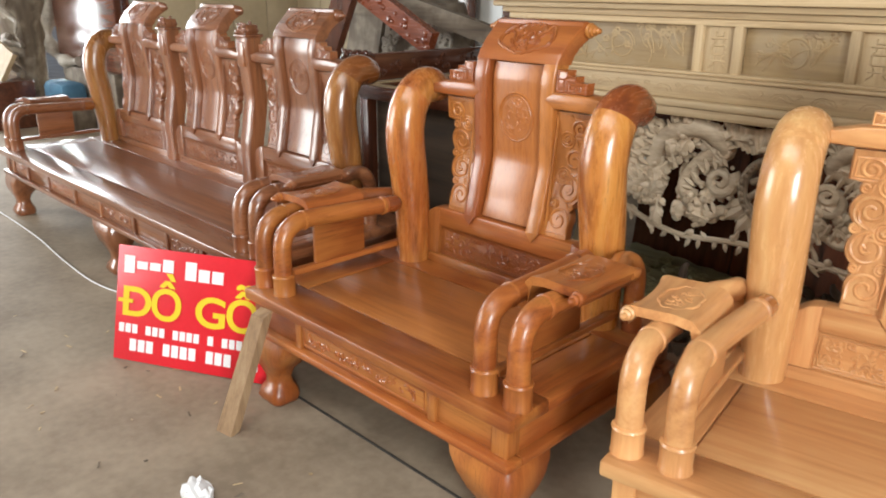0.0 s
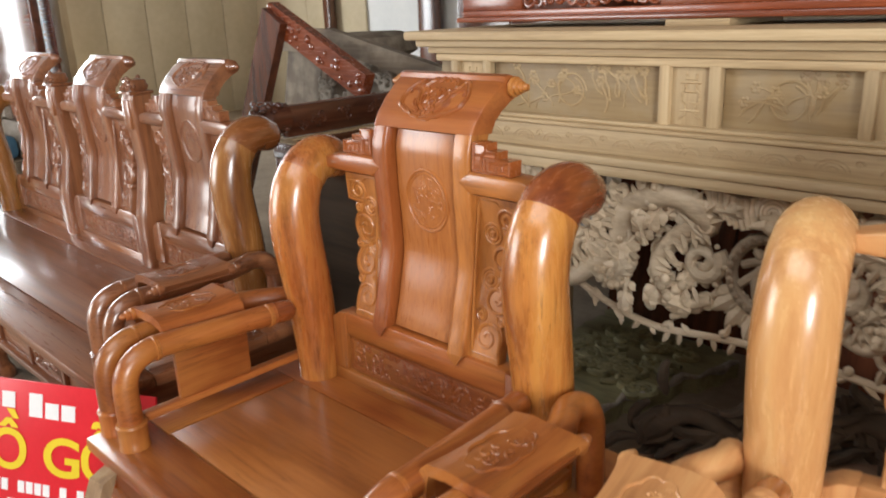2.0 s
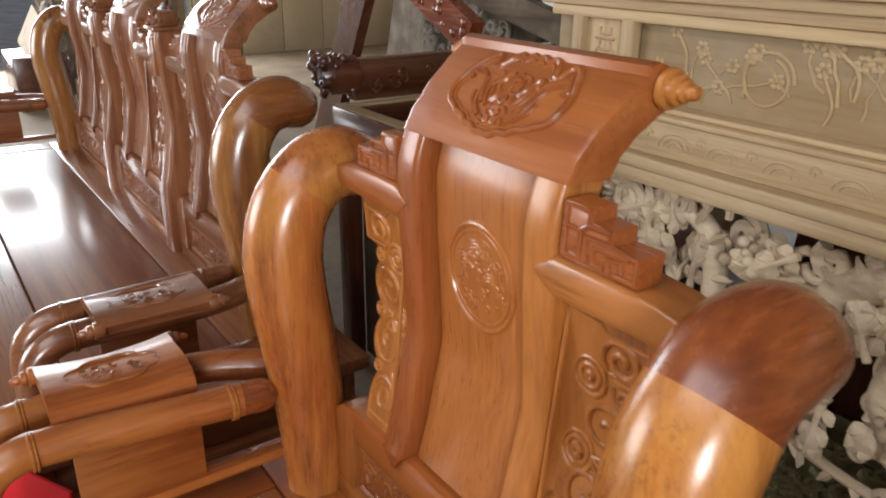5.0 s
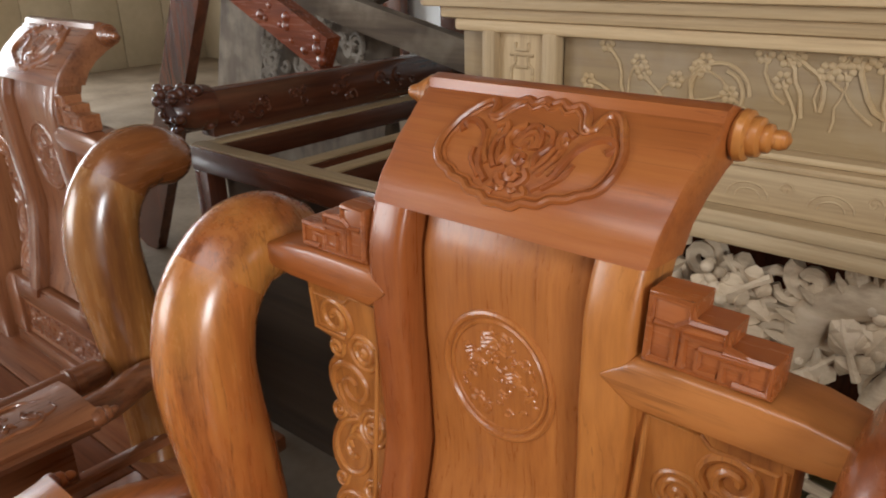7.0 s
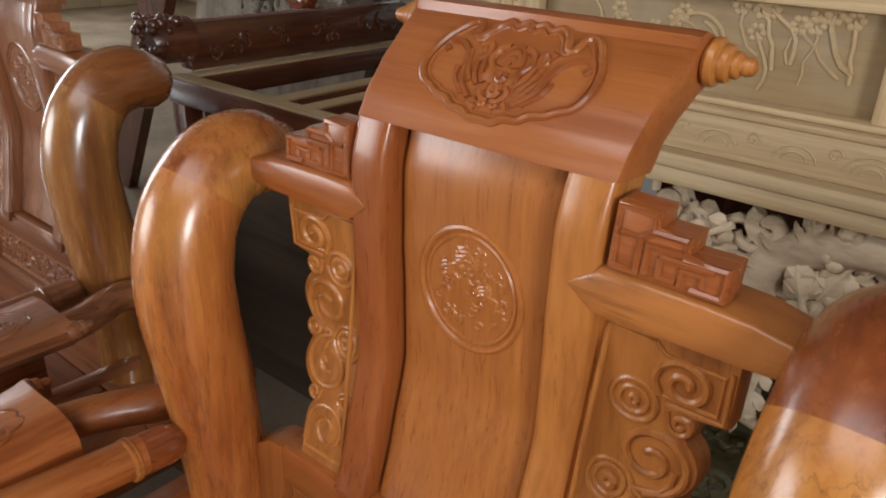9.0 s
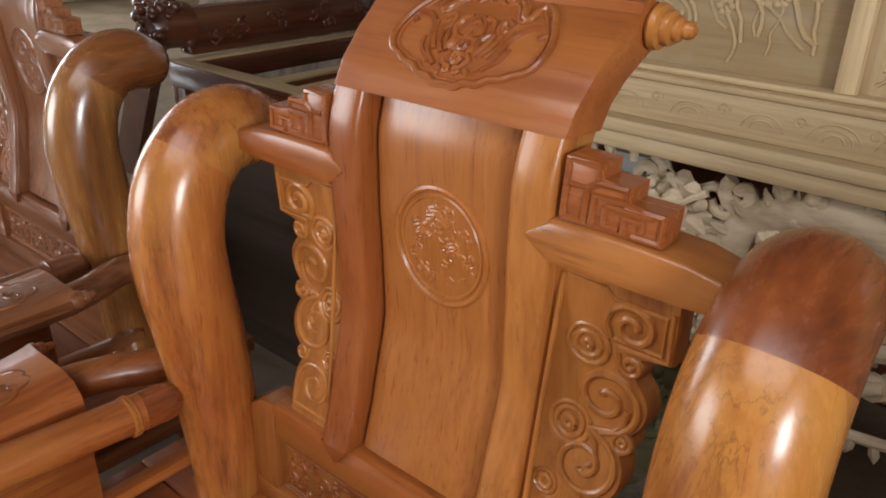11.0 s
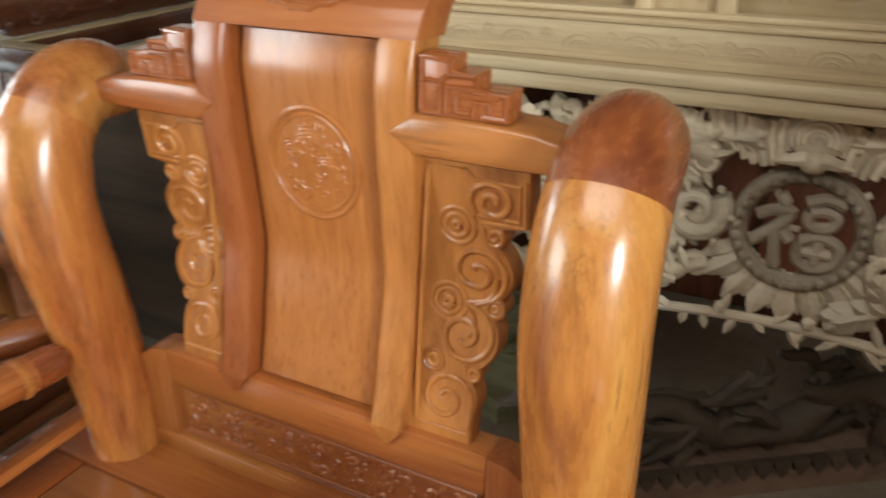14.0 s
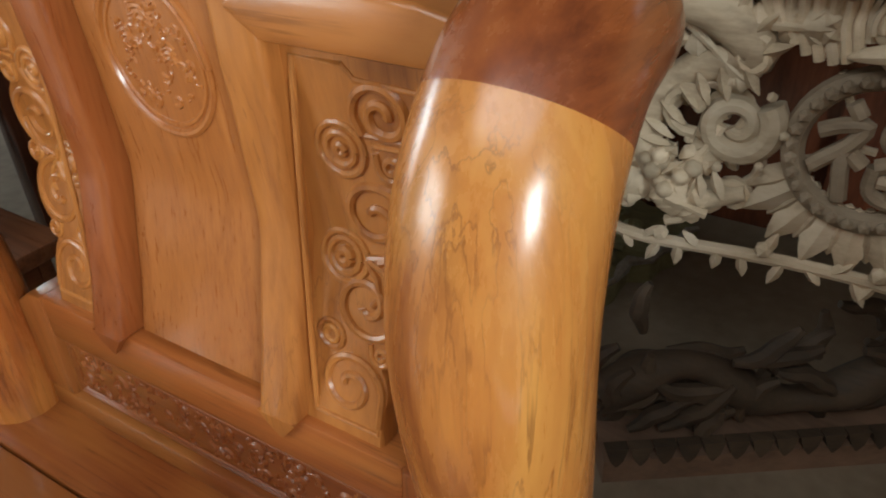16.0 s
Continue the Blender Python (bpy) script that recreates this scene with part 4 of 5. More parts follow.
            part("cloud_scroll", b, CARVE, al)
        for i in range(52):
            x = rnd.uniform(0.13, L - 0.06)
            z = rnd.uniform(low(x) + 0.05, 0.87)
            if math.hypot(x, z - 0.682) < 0.135:
                continue
            b = bmesh.new()
            acanthus(b, (s * x, rnd.uniform(-0.02, 0.01), z), rnd.uniform(-0.5, 3.64) if z < low(x) + 0.12 else rnd.uniform(0, 6.28), rnd.uniform(0.07, 0.12), rnd.uniform(0.035, 0.055), 3)
            part("carved_leaf", b, CARVE, al)
        for gx, gz, gr in ((0.178, 0.690, 0.052), (0.46, 0.665, 0.048)):
            b = bmesh.new()
            cloud_ring(b, s * gx, gz, gr, s)
            part("cloud_ring", b, CARVE, al, "hooked cloud ring")
        for gx, gz in ((0.30, 0.85), (0.58, 0.81), (0.80, 0.74), (0.26, 0.60), (0.45, 0.58)):
            for i in range(16):
                b = bmesh.new()
                ball(b, (s * (gx + rnd.uniform(-0.04, 0.04)), rnd.uniform(-0.032, -0.01), gz + rnd.uniform(-0.03, 0.03)), rnd.uniform(0.010, 0.015))
                part("grape", b, CARVE, al)
    return al


def leaf(b, p, a, length, width):
    """A pointed leaf in the plane of x and z, with a raised rib."""
    u, w = (math.cos(a), math.sin(a)), (-math.sin(a), math.cos(a))
    x, y, z = p
    rows = [(0, 0.25, 0.004), (0.3, 0.9, 0.010), (0.6, 1.0, 0.012), (0.85, 0.5, 0.008), (1.0, 0.06, 0.002)]
    loops = []
    for t, k, h in rows:
        c = (x + u[0] * length * t, z + u[1] * length * t)
        q = width * k / 2
        loops.append([(c[0] + w[0] * q, y, c[1] + w[1] * q), (c[0], y - h, c[1]), (c[0] - w[0] * q, y, c[1] - w[1] * q), (c[0], y + 0.008, c[1])])
    loft(b, loops)


def acanthus(b, p, a, length, width, lobes=4):
    """A jagged leaf: pointed lobes in pairs along a rib, and one at the tip."""
    x, y, z = p
    for k in range(lobes):
        t = 0.12 + 0.62 * k / (lobes - 1)
        c = (x + length * t * math.cos(a), y - 0.004 * k, z + length * t * math.sin(a))
        q = width * (1.0 - 0.45 * abs(2 * t - 0.7))
        for sgn in (-1, 1):
            leaf(b, c, a + sgn * (0.85 - 0.4 * t), q, width * 0.78)
    leaf(b, (x + length * 0.40 * math.cos(a), y - 0.010, z + length * 0.40 * math.sin(a)), a, length * 0.60, width * 0.9)
    tube(b, [(x, y - 0.006, z), (x + length * 0.7 * math.cos(a), y - 0.016, z + length * 0.7 * math.sin(a))], [0.008, 0.003], 6)


def cloud_ring(b, cx, cz, r, s):
    """A thick hooked ring with a curl inside and beads on its rim."""
    tube(b, [(x, -0.004, z) for x, z in spiral(cx, cz, r, 1.5, 2.4 if s > 0 else 0.7, s, 0.22, 36)], [0.020 - 0.0003 * i for i in range(36)], 9)
    for k in range(7):
        t = 0.9 * k
        ball(b, (cx + (r + 0.014) * math.cos(t), -0.018, cz + (r + 0.014) * math.sin(t)), 0.008, n=6)


def lowvine(low, L):
    b = bmesh.new()
    xs = zrange(-L + 0.06, L - 0.06, 70)
    tube(b, [(x, 0.0, low(x)) for x in xs], 0.0105, 8)
    rnd = random.Random(4)
    for i, x in enumerate(xs[1:-1]):
        leaf(b, (x, -0.004, low(x)), rnd.uniform(3.7, 5.7) if i % 3 else rnd.uniform(0.6, 2.5), rnd.uniform(0.03, 0.06), 0.018)
        if i % 5 == 0:
            ball(b, (x, -0.008, low(x) + 0.018), 0.014, n=6)
    return b


altar()

# ---- hall ----


def structure(name, b, mat, label):
    return tagged(part(name, b, mat), label, name.split("_")[0], kind="structure")


structure("floor", box(-9, 6, -5, 5.7, -0.1, 0.0, 0), CONCRETE, "dusty worn concrete workshop floor")
# unseen roof; its gap is made only for the overhead fill lamp
b = bmesh.new()
for x0, x1, y0, y1 in ((-9, -1.1, -5, 5.7), (2.9, 6.2, -5, 5.7), (-1.1, 2.9, -5, -3.2), (-1.1, 2.9, -1.6, 5.7)):
    box(x0, x1, y0, y1, 3.6, 3.7, 0, b)
structure("ceiling", b, ROOF, "dark sheet roof of the workshop, out of view, with a gap added for the overhead fill lamp")
wall = structure("wall_north", box(-9, 6, 5.5, 5.7, 0, 3.6, 0), WHITEWALL, "whitewashed workshop back wall")
for i in range(4):
    part("wall_panel", box(-8.99 + 0.62 * i, -8.99 + 0.62 * i + 0.61, 5.46, 5.496, 0.0, 3.0, 0.004), BLOCKWALL, wall)


def wall_with_opening(name, x0, x1, o0, o1, top, at, axis, label):
    b = bmesh.new()
    for a, c, z0, z1 in ((x0, o0, 0, 3.6), (o1, x1, 0, 3.6), (o0, o1, top, 3.6)):
        if axis == "x":
            box(a, c, at - 0.2, at, z0, z1, 0, b)
        else:
            box(at - 0.2, at, a, c, z0, z1, 0, b)
    return structure(name, b, PLASTER, label)


b = bmesh.new()
for a, c, z0, z1 in ((-9, -7.4, 0, 3.6), (-3.6, 6.2, 0, 3.6), (-7.4, -3.6, 3.1, 3.6)):
    box(a, c, -5.2, -5.0, z0, z1, 0, b)
structure("wall_south", b, PLASTER, "plastered workshop wall with a wide gateway")
west = wall_with_opening("wall_west", -5, 5.7, -1.0, 2.6, 3.1, -9.0, "y", "end wall with a wide open gateway")
for i in range(5):
    part("wall_panel", box(-8.996, -8.96, 2.62 + 0.57 * i, 3.18 + 0.57 * i, 0.0, 3.0, 0.004), BLOCKWALL, west)
wall_with_opening("wall_east", -5, 5.7, -4.95, -3.2, 3.1, 6.2, "y", "side wall with a wide open gateway")
tagged(part("ground", box(-60, 60, -60, 60, -0.3, -0.12, 0), CONCRETE), "bare pale yard outside the gateways", "ground", kind="structure")

# ---- the sign and its prop ----


def lettering(text, size, name, mat, parent, m, bold=0.0):
    cu = bpy.data.curves.new(name, "FONT")
    cu.body, cu.size, cu.extrude, cu.offset = text, size, 0.0006, bold
    tmp = bpy.data.objects.new("tmp_text", cu)
    me = bpy.data.meshes.new_from_object(tmp)
    bpy.data.objects.remove(tmp)
    me.materials.append(mat)
    ob = new(name, me)
    ob.parent, ob.matrix_local = parent, m
    return ob


def sign():
    sg = thing("signboard")
    sg.matrix_world = pose(-1.16, -0.79, 0.004, 0, 0, 27) @ pose(0, 0, 0, -15, 0, 0)
    tagged(sg, "red painted tin shop sign with white and yellow lettering, leaning", "sign")
    part("board", box(0, 0.70, -0.004, 0.004, 0, 0.42, 0.001), REDPAINT, sg)
    for word, x in (("D", 0.022), ("Ồ", 0.148), ("G", 0.335), ("Ỗ", 0.46)):
        lettering(word, 0.15, "letter", YELLOW, sg, pose(x, -0.0055, 0.168, 90, 0, 0) @ Matrix.Diagonal((1.22, 1, 1, 1)), 0.003)
    part("letter_bar", box(0.012, 0.075, -0.0072, -0.0045, 0.213, 0.227, 0), YELLOW, sg)
    words = [(0.03 + 0.055 * i, 0.075 + 0.055 * i, 0.322 + (0.018 if i else 0), 0.385 if i % 3 == 0 else 0.368) for i in range(4)]
    words += [(0.29 + 0.055 * i, 0.335 + 0.055 * i, 0.322, 0.388 if i == 0 else 0.366) for i in range(3)]
    words += [(0.02 + 0.029 * i, 0.042 + 0.029 * i, 0.103, 0.136) for i in range(22) if i not in (3, 7, 12, 14)]
    words += [(0.07 + 0.036 * i, 0.098 + 0.036 * i, 0.038, 0.082) for i in range(15) if i not in (3, 8, 12)]
    for x0, x1, z0, z1 in words:
        part("white_bar", box(x0, x1, -0.0062, -0.0042, z0, z1, 0), WHITE, sg)
    return sg


sign()
pr = thing("wooden_prop")
tagged(pr, "rough brown offcut batten propping the sign", "batten")
b = bmesh.new()
p0, p1 = Vector((-0.425, -0.745, 0.0)), Vector((-0.430, -0.590, 0.352))
u = Vector((0.033, 0.006, 0))
v = Vector((0.0, 0.018, 0.008))
loft(b, [[p0 - u - v, p0 + u - v, p0 + u + v, p0 - u + v], [p1 - u * 0.8 - v, p1 + u * 0.8 - v, p1 + u * 0.8 + v, p1 - u * 0.8 + v]])
part("batten", b, BATTEN, pr)


# ---- stacked timber behind the seats ----


def board(b, p, q, w, t, up=(0, 1, 0)):
    """A plank from p to q, w wide and t thick."""
    p, q = Vector(p), Vector(q)
    d = (q - p).normalized()
    n = Vector(up)
    n = (n - d * n.dot(d)).normalized() * t / 2
    k = d.cross(n).normalized() * w / 2
    loft(b, [[c - k - n, c + k - n, c + k + n, c - k + n] for c in (p, q)])
    return b


def knobbly(b, c, size, n, r, seed, keep=lambda p: True):
    rnd = random.Random(seed)
    for i in range(n):
        p = [c[j] + rnd.uniform(-1, 1) * size[j] for j in range(3)]
        if keep(p):
            ball(b, p, rnd.uniform(0.6, 1.2) * r, (1, rnd.uniform(0.6, 1), rnd.uniform(0.6, 1)))


fr = tagged(thing("bed_frame", pose(-1.40, 0.585, 0)), "unassembled dark timber frame with pale raw top edges", "frame")
for y0, y1, x0, x1, nm in ((0.0, 0.05, 0.0, 1.0, "front_bar"), (1.35, 1.40, 0.0, 1.0, "rear_bar")):
    part(nm, box(x0, x1, y0, y1, 0.80, 0.864, 0.004), DARKW["x"], fr)
    part("raw_edge", box(x0 + 0.002, x1 - 0.002, y0 + 0.002, y1 - 0.002, 0.864, 0.870, 0.001), RAW["x"], fr)
for x in (0.0, 0.36, 0.47, 0.95):
    part("cross_bar", box(x, x + 0.05, 0.052, 1.348, 0.80, 0.862, 0.004), DARKW["y"], fr)
    part("raw_edge", box(x + 0.002, x + 0.048, 0.054, 1.346, 0.862, 0.868, 0.001), RAW["y"], fr)
for x in (0.03, 0.96):
    for y in (0.03, 1.36):
        part("post", box(x - 0.03, x + 0.03, y - 0.025, y + 0.03, 0.0, 0.799, 0.004), DARKW["z"], fr)
# added dark board: hides lit floor and stands in for shade below the frame
part("inner_board", box(0.062, 0.928, 0.06, 0.085, 0.03, 0.798, 0.003), DULLW, fr)
part("lower_shelf", box(0.0, 1.0, 0.1, 1.3, 0.44, 0.47, 0.003), DARKW["x"], fr)

bm = tagged(thing("carved_beam", pose(-1.425, 0.60, 0.870)), "dark glossy carved beam with a dragon-head end on the frame", "beam")
part("beam", box(-0.03, 0.03, 0.06, 1.35, 0.0, 0.125, 0.008), DARKW["y"], bm)
b = bmesh.new()
tube(b, [(0, -0.04, 0.075), (0, 0.0, 0.085), (0, 0.07, 0.08)], [0.04, 0.062, 0.06], 12)
knobbly(b, (0, 0.0, 0.085), (0.05, 0.05, 0.058), 60, 0.017, 3)
part("dragon_head", b, DARKW["y"], bm)
rnd = random.Random(8)
for i in range(26):
    b = bmesh.new()
    y0, z0 = rnd.uniform(0.12, 1.25), rnd.uniform(0.03, 0.09)
    tube(b, [(0.031, y, z) for y, z in spiral(y0, z0, rnd.uniform(0.012, 0.028), 0.9, rnd.uniform(0, 6), 1, n=9)], 0.005, 6)
    part("leaf_scroll", b, DARKW["y"], bm)

br = tagged(thing("bracket_frame"), "dark red lacquered carved bracket pieces leaning together", "bracket")
part("prop_board", board(bmesh.new(), (-3.02, 1.25, 0.0), (-2.28, 1.25, 1.34), 0.17, 0.05), DARKW["z"], br)
b = board(bmesh.new(), (-2.38, 1.30, 1.35), (-1.64, 1.30, 1.00), 0.13, 0.06)
part("carved_arm", b, REDW, br)
rnd = random.Random(14)
for i in range(30):
    t = rnd.random()
    b = bmesh.new()
    ball(b, (-2.38 + 0.74 * t + rnd.uniform(-0.03, 0.03), 1.27, 1.35 - 0.35 * t + rnd.uniform(-0.05, 0.05)), rnd.uniform(0.012, 0.024), (1, 0.6, 1))
    part("carved_boss", b, REDW, br)
part("long_rail", board(bmesh.new(), (-2.1, 1.45, 1.22), (-1.0, 1.45, 0.98), 0.10, 0.05), GREYW["x"], br)

st = tagged(thing("carved_stump"), "dusty grey carved stool-like block on the floor", "carving")
b = bmesh.new()
loft(b, [[(-2.55 + rx * math.cos(a), 2.15 + ry * math.sin(a), z) for a in zrange(0, 2 * math.pi, 15)[:-1]] for z, rx, ry in ((0, 0.34, 0.3), (0.5, 0.30, 0.27), (0.8, 0.33, 0.28), (0.97, 0.34, 0.28), (1.0, 0.27, 0.22), (1.08, 0.25, 0.2), (1.11, 0.31, 0.24), (1.19, 0.28, 0.22), (1.22, 0.18, 0.15))])
part("block", b, GREYW["z"], st)
for i in range(7):
    b = bmesh.new()
    a = 3.4 + 0.45 * i
    tube(b, [(-2.55 + 0.29 * math.cos(a), 2.15 + 0.24 * math.sin(a), z) for z in (0.97, 1.04, 1.12)], [0.03, 0.02, 0.03], 7)
    part("carved_rib", b, GREYW["z"], st)

gr = tagged(thing("carved_screen"), "grey unfinished openwork carving leaning behind the bench", "carving")
part("backing", board(bmesh.new(), (-2.1, 1.5, 0.0), (-2.0, 1.62, 1.08), 0.75, 0.03, (0, 1, 0)), GREYW["z"], gr)
rnd = random.Random(2)
for i in range(60):
    b = bmesh.new()
    x, z = rnd.uniform(-2.35, -1.72), rnd.uniform(0.74, 1.08)
    tube(b, [(px, 1.56 + 0.1 * (pz - 1.0), pz) for px, pz in spiral(x, z, rnd.uniform(0.02, 0.05), 1.0, rnd.uniform(0, 6), 1, 0.2, 10)], 0.011, 6)
    part("carved_scroll", b, ROOT, gr)

rs = tagged(thing("chair_blank"), "dusty raw chair back leaning among the timber", "chair part")
part("back_board", board(bmesh.new(), (-2.95, 1.7, 0.0), (-2.75, 1.8, 1.22), 0.34, 0.05), GREYW["z"], rs)
part("crest_blank", board(bmesh.new(), (-3.05, 1.75, 1.20), (-2.5, 1.78, 1.18), 0.14, 0.06), GREYW["x"], rs)

for x, w, m, lab in ((-7.12, 0.12, DARKW["z"], "dark timber door post"), (-5.28, 0.26, DARKW["z"], "dark reddish timber post against the wall")):
    ps = tagged(thing("timber_post"), lab, "post")
    part("post", box(x - w / 2, x + w / 2, 5.30, 5.42, 0, 3.2, 0.006), m, ps)

# things beyond the far end of the bench
cb = tagged(thing("slab_table_top"), "upright dark slab with a pale live edge", "table top")
part("slab", box(-6.75, -5.3, 1.08, 1.16, 0.55, 2.1, 0.02), DARKW["x"], cb)
part("stand", box(-6.6, -5.4, 1.05, 1.25, 0.0, 0.549, 0.01), GREYW["z"], cb)
b = bmesh.new()
tube(b, smooth_path([(-6.70, 1.07, 2.0), (-6.76, 1.06, 1.6), (-6.70, 1.06, 1.3), (-6.82, 1.06, 1.0), (-6.90, 1.06, 0.80), (-6.78, 1.06, 0.64), (-6.50, 1.06, 0.59), (-6.2, 1.07, 0.61)], 5), [0.05 + 0.02 * math.sin(i * 0.9) for i in range(36)], 10)
part("live_edge", b, ROOT, cb)

rt = tagged(thing("root_sculpture"), "gnarled grey root-wood sculpture on the floor", "sculpture")
rnd = random.Random(6)
b = bmesh.new()
loft(b, [[(-7.4 + rx * math.cos(a) * (1 + 0.2 * math.sin(3 * a + z * 4)), 0.95 + ry * math.sin(a), z) for a in zrange(0, 2 * math.pi, 17)[:-1]] for z, rx, ry in ((0, 0.4, 0.3), (0.3, 0.25, 0.2), (0.6, 0.3, 0.2), (0.9, 0.35, 0.25), (1.2, 0.42, 0.25), (1.5, 0.36, 0.22), (1.8, 0.25, 0.16), (1.9, 0.1, 0.1))])
part("trunk", b, GREYW["z"], rt)
for i in range(16):
    b = bmesh.new()
    x, z, a = -7.4 + rnd.uniform(-0.3, 0.3), rnd.uniform(0.3, 1.4), rnd.uniform(0, 6.28)
    pts = [(x, 0.80, z)]
    for j in range(5):
        a += rnd.uniform(-0.9, 0.9)
        pts.append((pts[-1][0] + 0.12 * math.cos(a), 0.80 - rnd.uniform(0, 0.12), max(0.05, pts[-1][2] + 0.12 * math.sin(a))))
    tube(b, smooth_path(pts, 4), [0.05 - 0.0019 * j for j in range(21)], 8)
    part("root", b, ROOT, rt)
bl = tagged(thing("blue_bundle"), "folded blue cloth bundle on a low stand", "cloth")
part("bundle", box(-6.45, -5.95, 0.78, 1.02, 0.24, 0.44, 0.06), BLUE, bl)
part("stand", box(-6.5, -5.9, 0.74, 1.04, 0.0, 0.239, 0.01), GREYW["z"], bl)
wb = tagged(thing("leaning_board"), "pale raw timber board on a dark stand", "board")
part("pale_board", board(bmesh.new(), (-6.80, 0.45, 0.44), (-6.72, 0.60, 0.74), 0.5, 0.04), RAW["z"], wb)
part("stand", box(-7.1, -6.45, 0.30, 0.72, 0.0, 0.44, 0.01), DARKW["x"], wb)

ds = tagged(thing("door_frame"), "carved reddish door frame with a pale strip standing on the floor", "door frame")
part("post", box(-6.10, -5.62, 1.34, 1.42, 0, 2.6, 0.01), REDW, ds)
part("pale_strip", box(-5.61, -5.42, 1.35, 1.41, 0, 2.6, 0.005), RAW["z"], ds)

# red openwork shelf on the altar
sh = tagged(thing("openwork_shelf", pose(0.548, 0.90, 1.281)), "red lacquered openwork altar shelf on the raw table", "shelf")
part("foot_rail", box(-1.17, 1.2, -0.05, 0.30, 0.018, 0.035, 0.005), REDW, sh)
part("lower_rail", box(-1.15, 1.2, -0.04, -0.005, 0.035, 0.055, 0.004), REDW, sh)
part("upper_rail", box(-1.15, 1.2, -0.04, -0.005, 0.105, 0.35, 0.004), REDW, sh)
part("back_panel", box(-1.15, 1.2, 0.26, 0.29, 0.035, 0.35, 0.004), DARKW["x"], sh)
for x0, x1 in ((-1.15, -0.90), (-0.42, 0.0), (0.45, 0.62)):
    part("solid_panel", box(x0, x1, -0.036, -0.008, 0.055, 0.105, 0.003), REDW, sh)
for x0, x1 in ((-0.90, -0.42), (0.0, 0.45), (0.62, 1.2)):
    x = x0 + 0.02
    k = 0
    while x < x1:
        b = bmesh.new()
        relief(b, spiral(x, 0.08, 0.022, 1.2, k * 2.0, 1 if k % 2 else -1, 0.2, 14), -0.022, 0.006)
        part("fret_scroll", b, REDW, sh)
        x += 0.040
        k += 1
for x in (-0.30, 0.30, 1.05):
    pk = tagged(thing("packing_block", pose(0.548 + x, 0.90, 1.281)), "pale offcut block under the shelf", "block", "packing blocks")
    part("block", box(-0.09, 0.09, -0.06, 0.28, 0.0, 0.0175, 0.002), RAW["x"], pk)

# carvings stored under the altar
gp = tagged(thing("carved_slab"), "weathered greenish carved slab with a ragged pale edge on the floor", "carving")
b = bmesh.new()
rnd = random.Random(17)
ring = []
for (x0, y0), (x1, y1) in zip(((-0.04, 0.76), (0.18, 1.46), (-0.45, 1.6), (-0.42, 1.05)), ((0.18, 1.46), (-0.45, 1.6), (-0.42, 1.05), (-0.04, 0.76))):
    for i in range(14):
        t = i / 14
        ring.append((x0 + (x1 - x0) * t + rnd.uniform(-0.02, 0.02), y0 + (y1 - y0) * t + rnd.uniform(-0.02, 0.02)))
loft(b, [[(x, y, z) for x, y in ring] for z in (0.0, 0.07)])
part("slab", b, GREENISH, gp)
b = bmesh.new()
tube(b, [(x, y, 0.066) for x, y in ring[:15]], [0.012 + 0.006 * math.sin(i * 1.7) for i in range(15)], 7)
part("pale_edge", b, ROOT, gp, "ragged pale edge")
for i in range(70):
    b = bmesh.new()
    x, y = rnd.uniform(-0.36, 0.04), rnd.uniform(0.98, 1.44)
    tube(b, [(px, py, 0.075) for px, py in spiral(x, y, rnd.uniform(0.02, 0.06), 0.9, rnd.uniform(0, 6), 1, 0.2, 10)], 0.014, 6)
    part("carved_scroll", b, GREENISH, gp)

dp = tagged(thing("dragon_plank"), "brown carved dragon plank lying under the altar", "carving")
p, q = Vector((0.27, 0.60, 0.0)), Vector((1.5, 1.46, 0.0))
d = (q - p).normalized()
n = Vector((-d.y, d.x, 0))
b = bmesh.new()
loft(b, [[c, c + n * 0.09, c + n * 0.09 + Vector((0, 0, 0.075)), c + Vector((0, 0, 0.055))] for c in (p, q)])
part("plank", b, PINKW, dp)
rnd = random.Random(23)
for i in range(120):
    t, h = rnd.random(), rnd.uniform(0.06, 0.27)
    c = p + (q - p) * t + n * rnd.uniform(0.03, 0.12) + Vector((0, 0, h))
    b = bmesh.new()
    pts = [c]
    a = rnd.uniform(0, 6.28)
    for j in range(5):
        a += rnd.uniform(-0.7, 0.7)
        pts.append(pts[-1] + d * 0.03 * math.cos(a) + Vector((0, 0, 0.022 * math.sin(a))))
    tube(b, smooth_path(pts, 3), [0.017 * math.sin(0.5 + 2.2 * j / 15) for j in range(16)], 7)
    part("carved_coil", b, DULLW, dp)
b = bmesh.new()
tube(b, smooth_path([p + (q - p) * (i / 10) + n * 0.07 + Vector((0, 0, 0.16 + 0.06 * math.sin(i * 1.9))) for i in range(11)], 5), [0.034 + 0.008 * math.sin(i * 0.9) for i in range(51)], 10)
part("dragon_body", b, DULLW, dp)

for i in range(34):
    c = p + (q - p) * ((i + 0.5) / 34)
    b = bmesh.new()
    k = Vector((0, 0, 1))
    loft(b, [[c - d * w + n * a + k * h, c + d * w + n * a + k * h, c + d * w + n * (a + 0.02) + k * h, c - d * w + n * (a + 0.02) + k * h] for w, a, h in ((0.002, -0.004, 0.044), (0.012, -0.004, 0.058), (0.021, 0.0, 0.085))])
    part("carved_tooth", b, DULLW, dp)

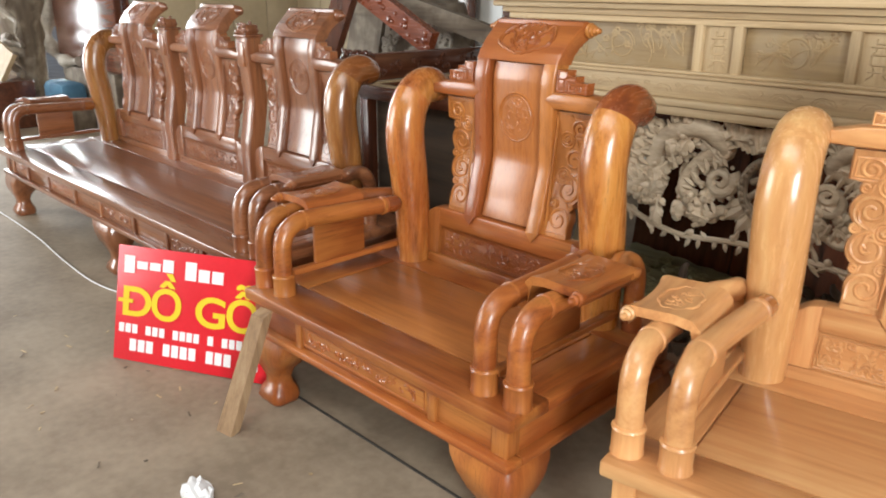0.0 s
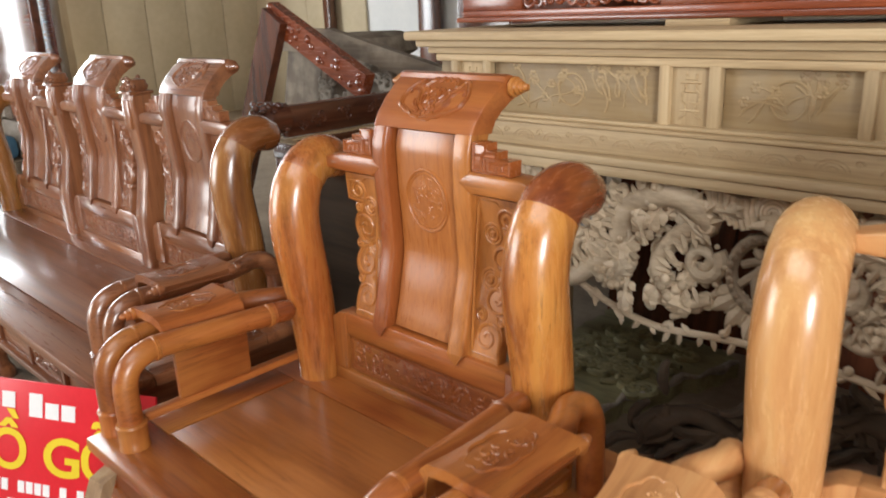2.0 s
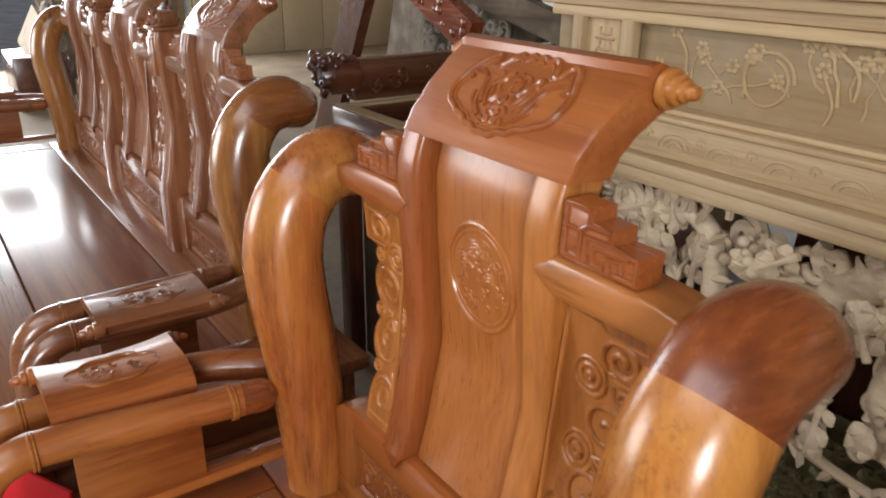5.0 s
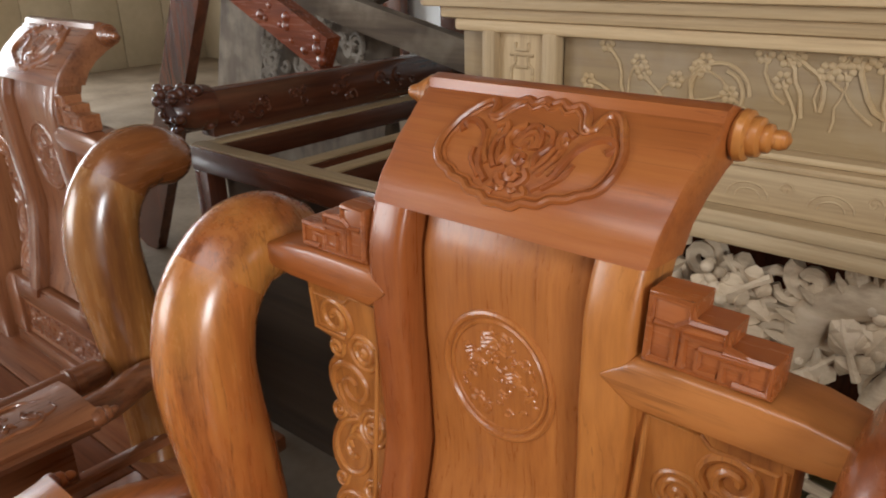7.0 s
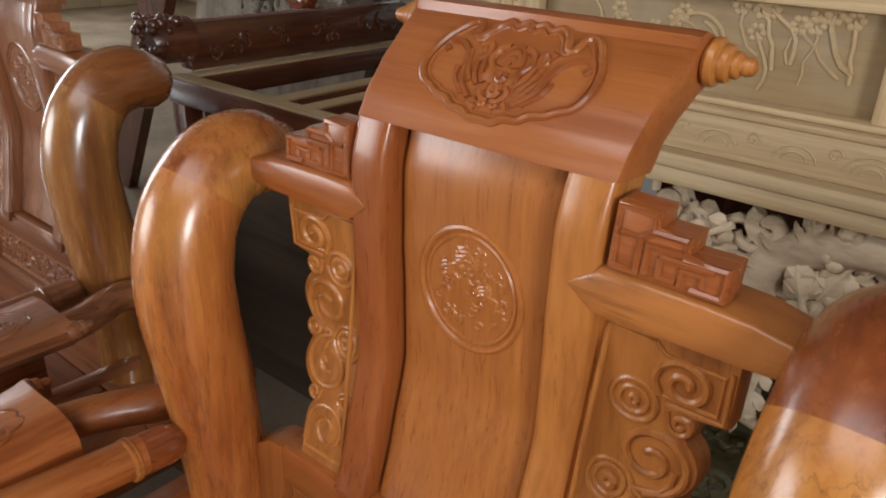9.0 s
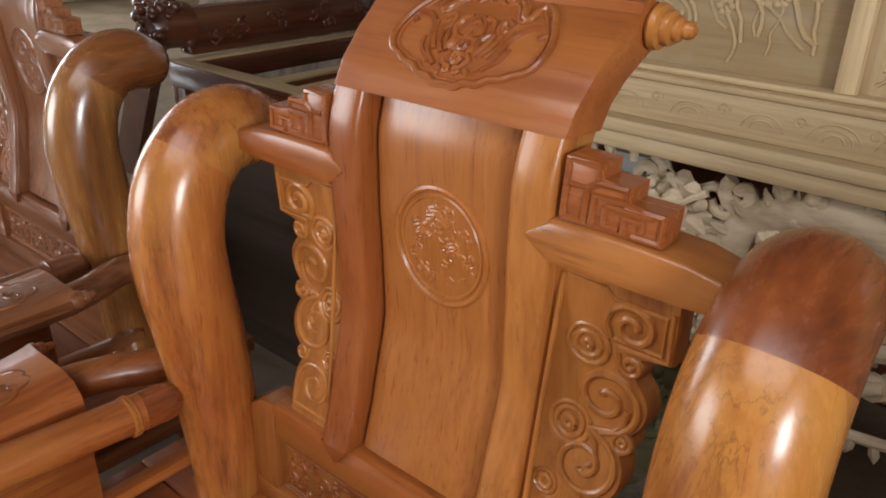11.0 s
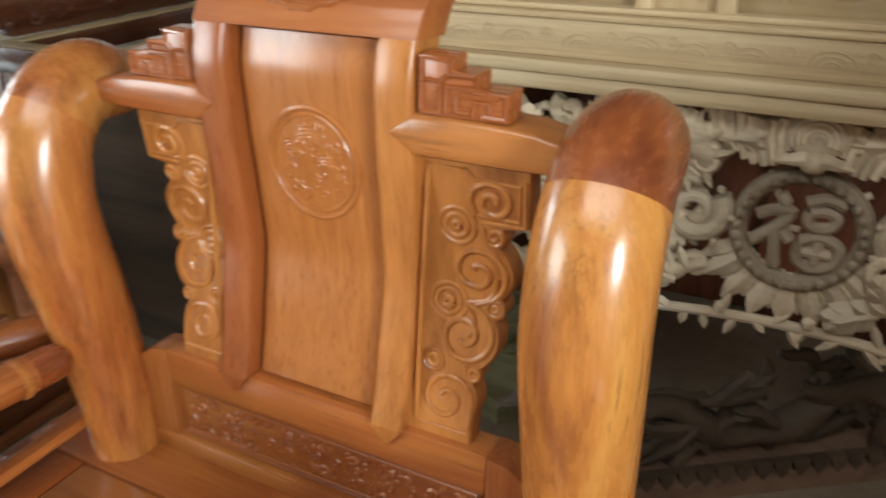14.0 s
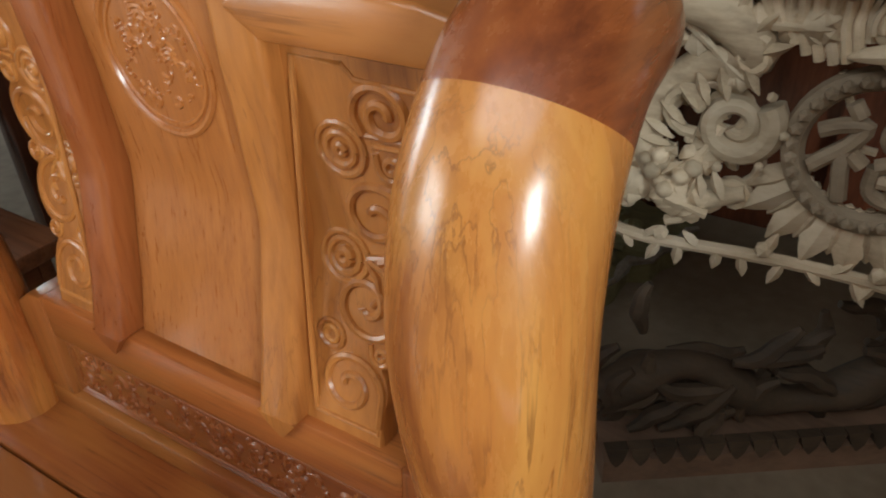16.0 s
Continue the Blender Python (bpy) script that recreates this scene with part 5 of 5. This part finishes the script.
# floor litter
cable = tagged(thing("cable"), "thin pale cable lying on the floor", "cable")
b = bmesh.new()
tube(b, smooth_path([(-4.3, -0.56, 0.004), (-3.7, -0.50, 0.006), (-2.9, -0.50, 0.006), (-2.3, -0.54, 0.006), (-1.83, -0.53, 0.006), (-1.3, -0.35, 0.006)], 6), 0.0035, 6)
part("cable_run", b, WHITE, cable)
ck = tagged(part("floor_joint", box(-0.60, 1.6, -0.470, -0.462, 0.0, 0.003, 0), DARKLINE), "dark open joint in the concrete", "joint", kind="structure")
rnd = random.Random(31)
for i in range(46):
    x, y = rnd.uniform(-1.9, 0.6), rnd.uniform(-1.25, -0.6)
    ch = tagged(thing("wood_chip", pose(x, y, 0, 0, 0, rnd.uniform(0, 360))), "pale wood shaving on the floor", "shaving", "shavings")
    L = rnd.uniform(0.006, 0.03)
    part("chip", board(bmesh.new(), (0, 0, 0.002), (L, 0, 0.004), rnd.uniform(0.003, 0.009), 0.0015, (0, 0, 1)), RAW["x"] if i % 4 else GREYW["x"], ch)
pb = tagged(thing("crumpled_bag"), "crumpled white plastic scrap on the floor", "scrap")
b = bmesh.new()
bmesh.ops.create_icosphere(b, subdivisions=3, radius=0.045)
for v in b.verts:
    k = noise.noise(v.co * 60) * 0.02
    v.co = Vector((-0.20, -0.965, 0.0)) + Vector((v.co.x * 1.2, v.co.y * 0.9, max(0.0, v.co.z * 0.5 + 0.012 + k)))
part("scrap", b, WHITE, pb, angle=20)

rg = tagged(thing("torn_rag", pose(0.90, 0.80, 0)), "torn whitish plastic rag bunched up on the floor", "rag")
rnd = random.Random(19)
b = bmesh.new()
for k in range(9):
    a = 0.7 * k
    r0 = rnd.uniform(0.02, 0.05)
    pts = [(r0 * math.cos(a), r0 * math.sin(a), 0.004), (0.5 * r0 * math.cos(a), 0.5 * r0 * math.sin(a), 0.04), (0.012 * math.cos(a + 1), 0.012 * math.sin(a + 1), rnd.uniform(0.06, 0.10))]
    tube(b, smooth_path(pts, 3), [0.012, 0.011, 0.010, 0.009, 0.008, 0.006, 0.003], 5)
part("rag", b, WHITE, rg, angle=20)

# dark boards added behind the altar to hide lit floor, in place of shade
for i, x in enumerate((-0.42, 0.02, 0.50, 0.95, 1.42, 1.9, 2.35)):
    lb = tagged(thing("backing_board"), "added dark backing board behind the altar, standing in for the darkness there", "board", "leaning boards")
    part("board", board(bmesh.new(), (x + 0.2, 1.62 + 0.04 * (i % 2), 0.0), (x + 0.2, 1.80 + 0.04 * (i % 2), 1.26 + 0.05 * (i % 2)), 0.52, 0.03), DARKW["z"], lb)

tc = tagged(thing("tall_cabinet"), "dark brown unlit cabinet against the back of the hall", "cabinet")
part("body", box(-2.58, -1.6, 2.95, 3.35, 0.06, 1.75, 0.008), DARKW["z"], tc)
part("plinth", box(-2.55, -1.63, 2.97, 3.33, 0.0, 0.06, 0.004), DARKW["x"], tc)
for k in (0, 1):
    part("door", box(-2.56 + 0.48 * k, -2.10 + 0.48 * k, 2.925, 2.948, 0.10, 1.71, 0.006), DARKW["z"], tc)
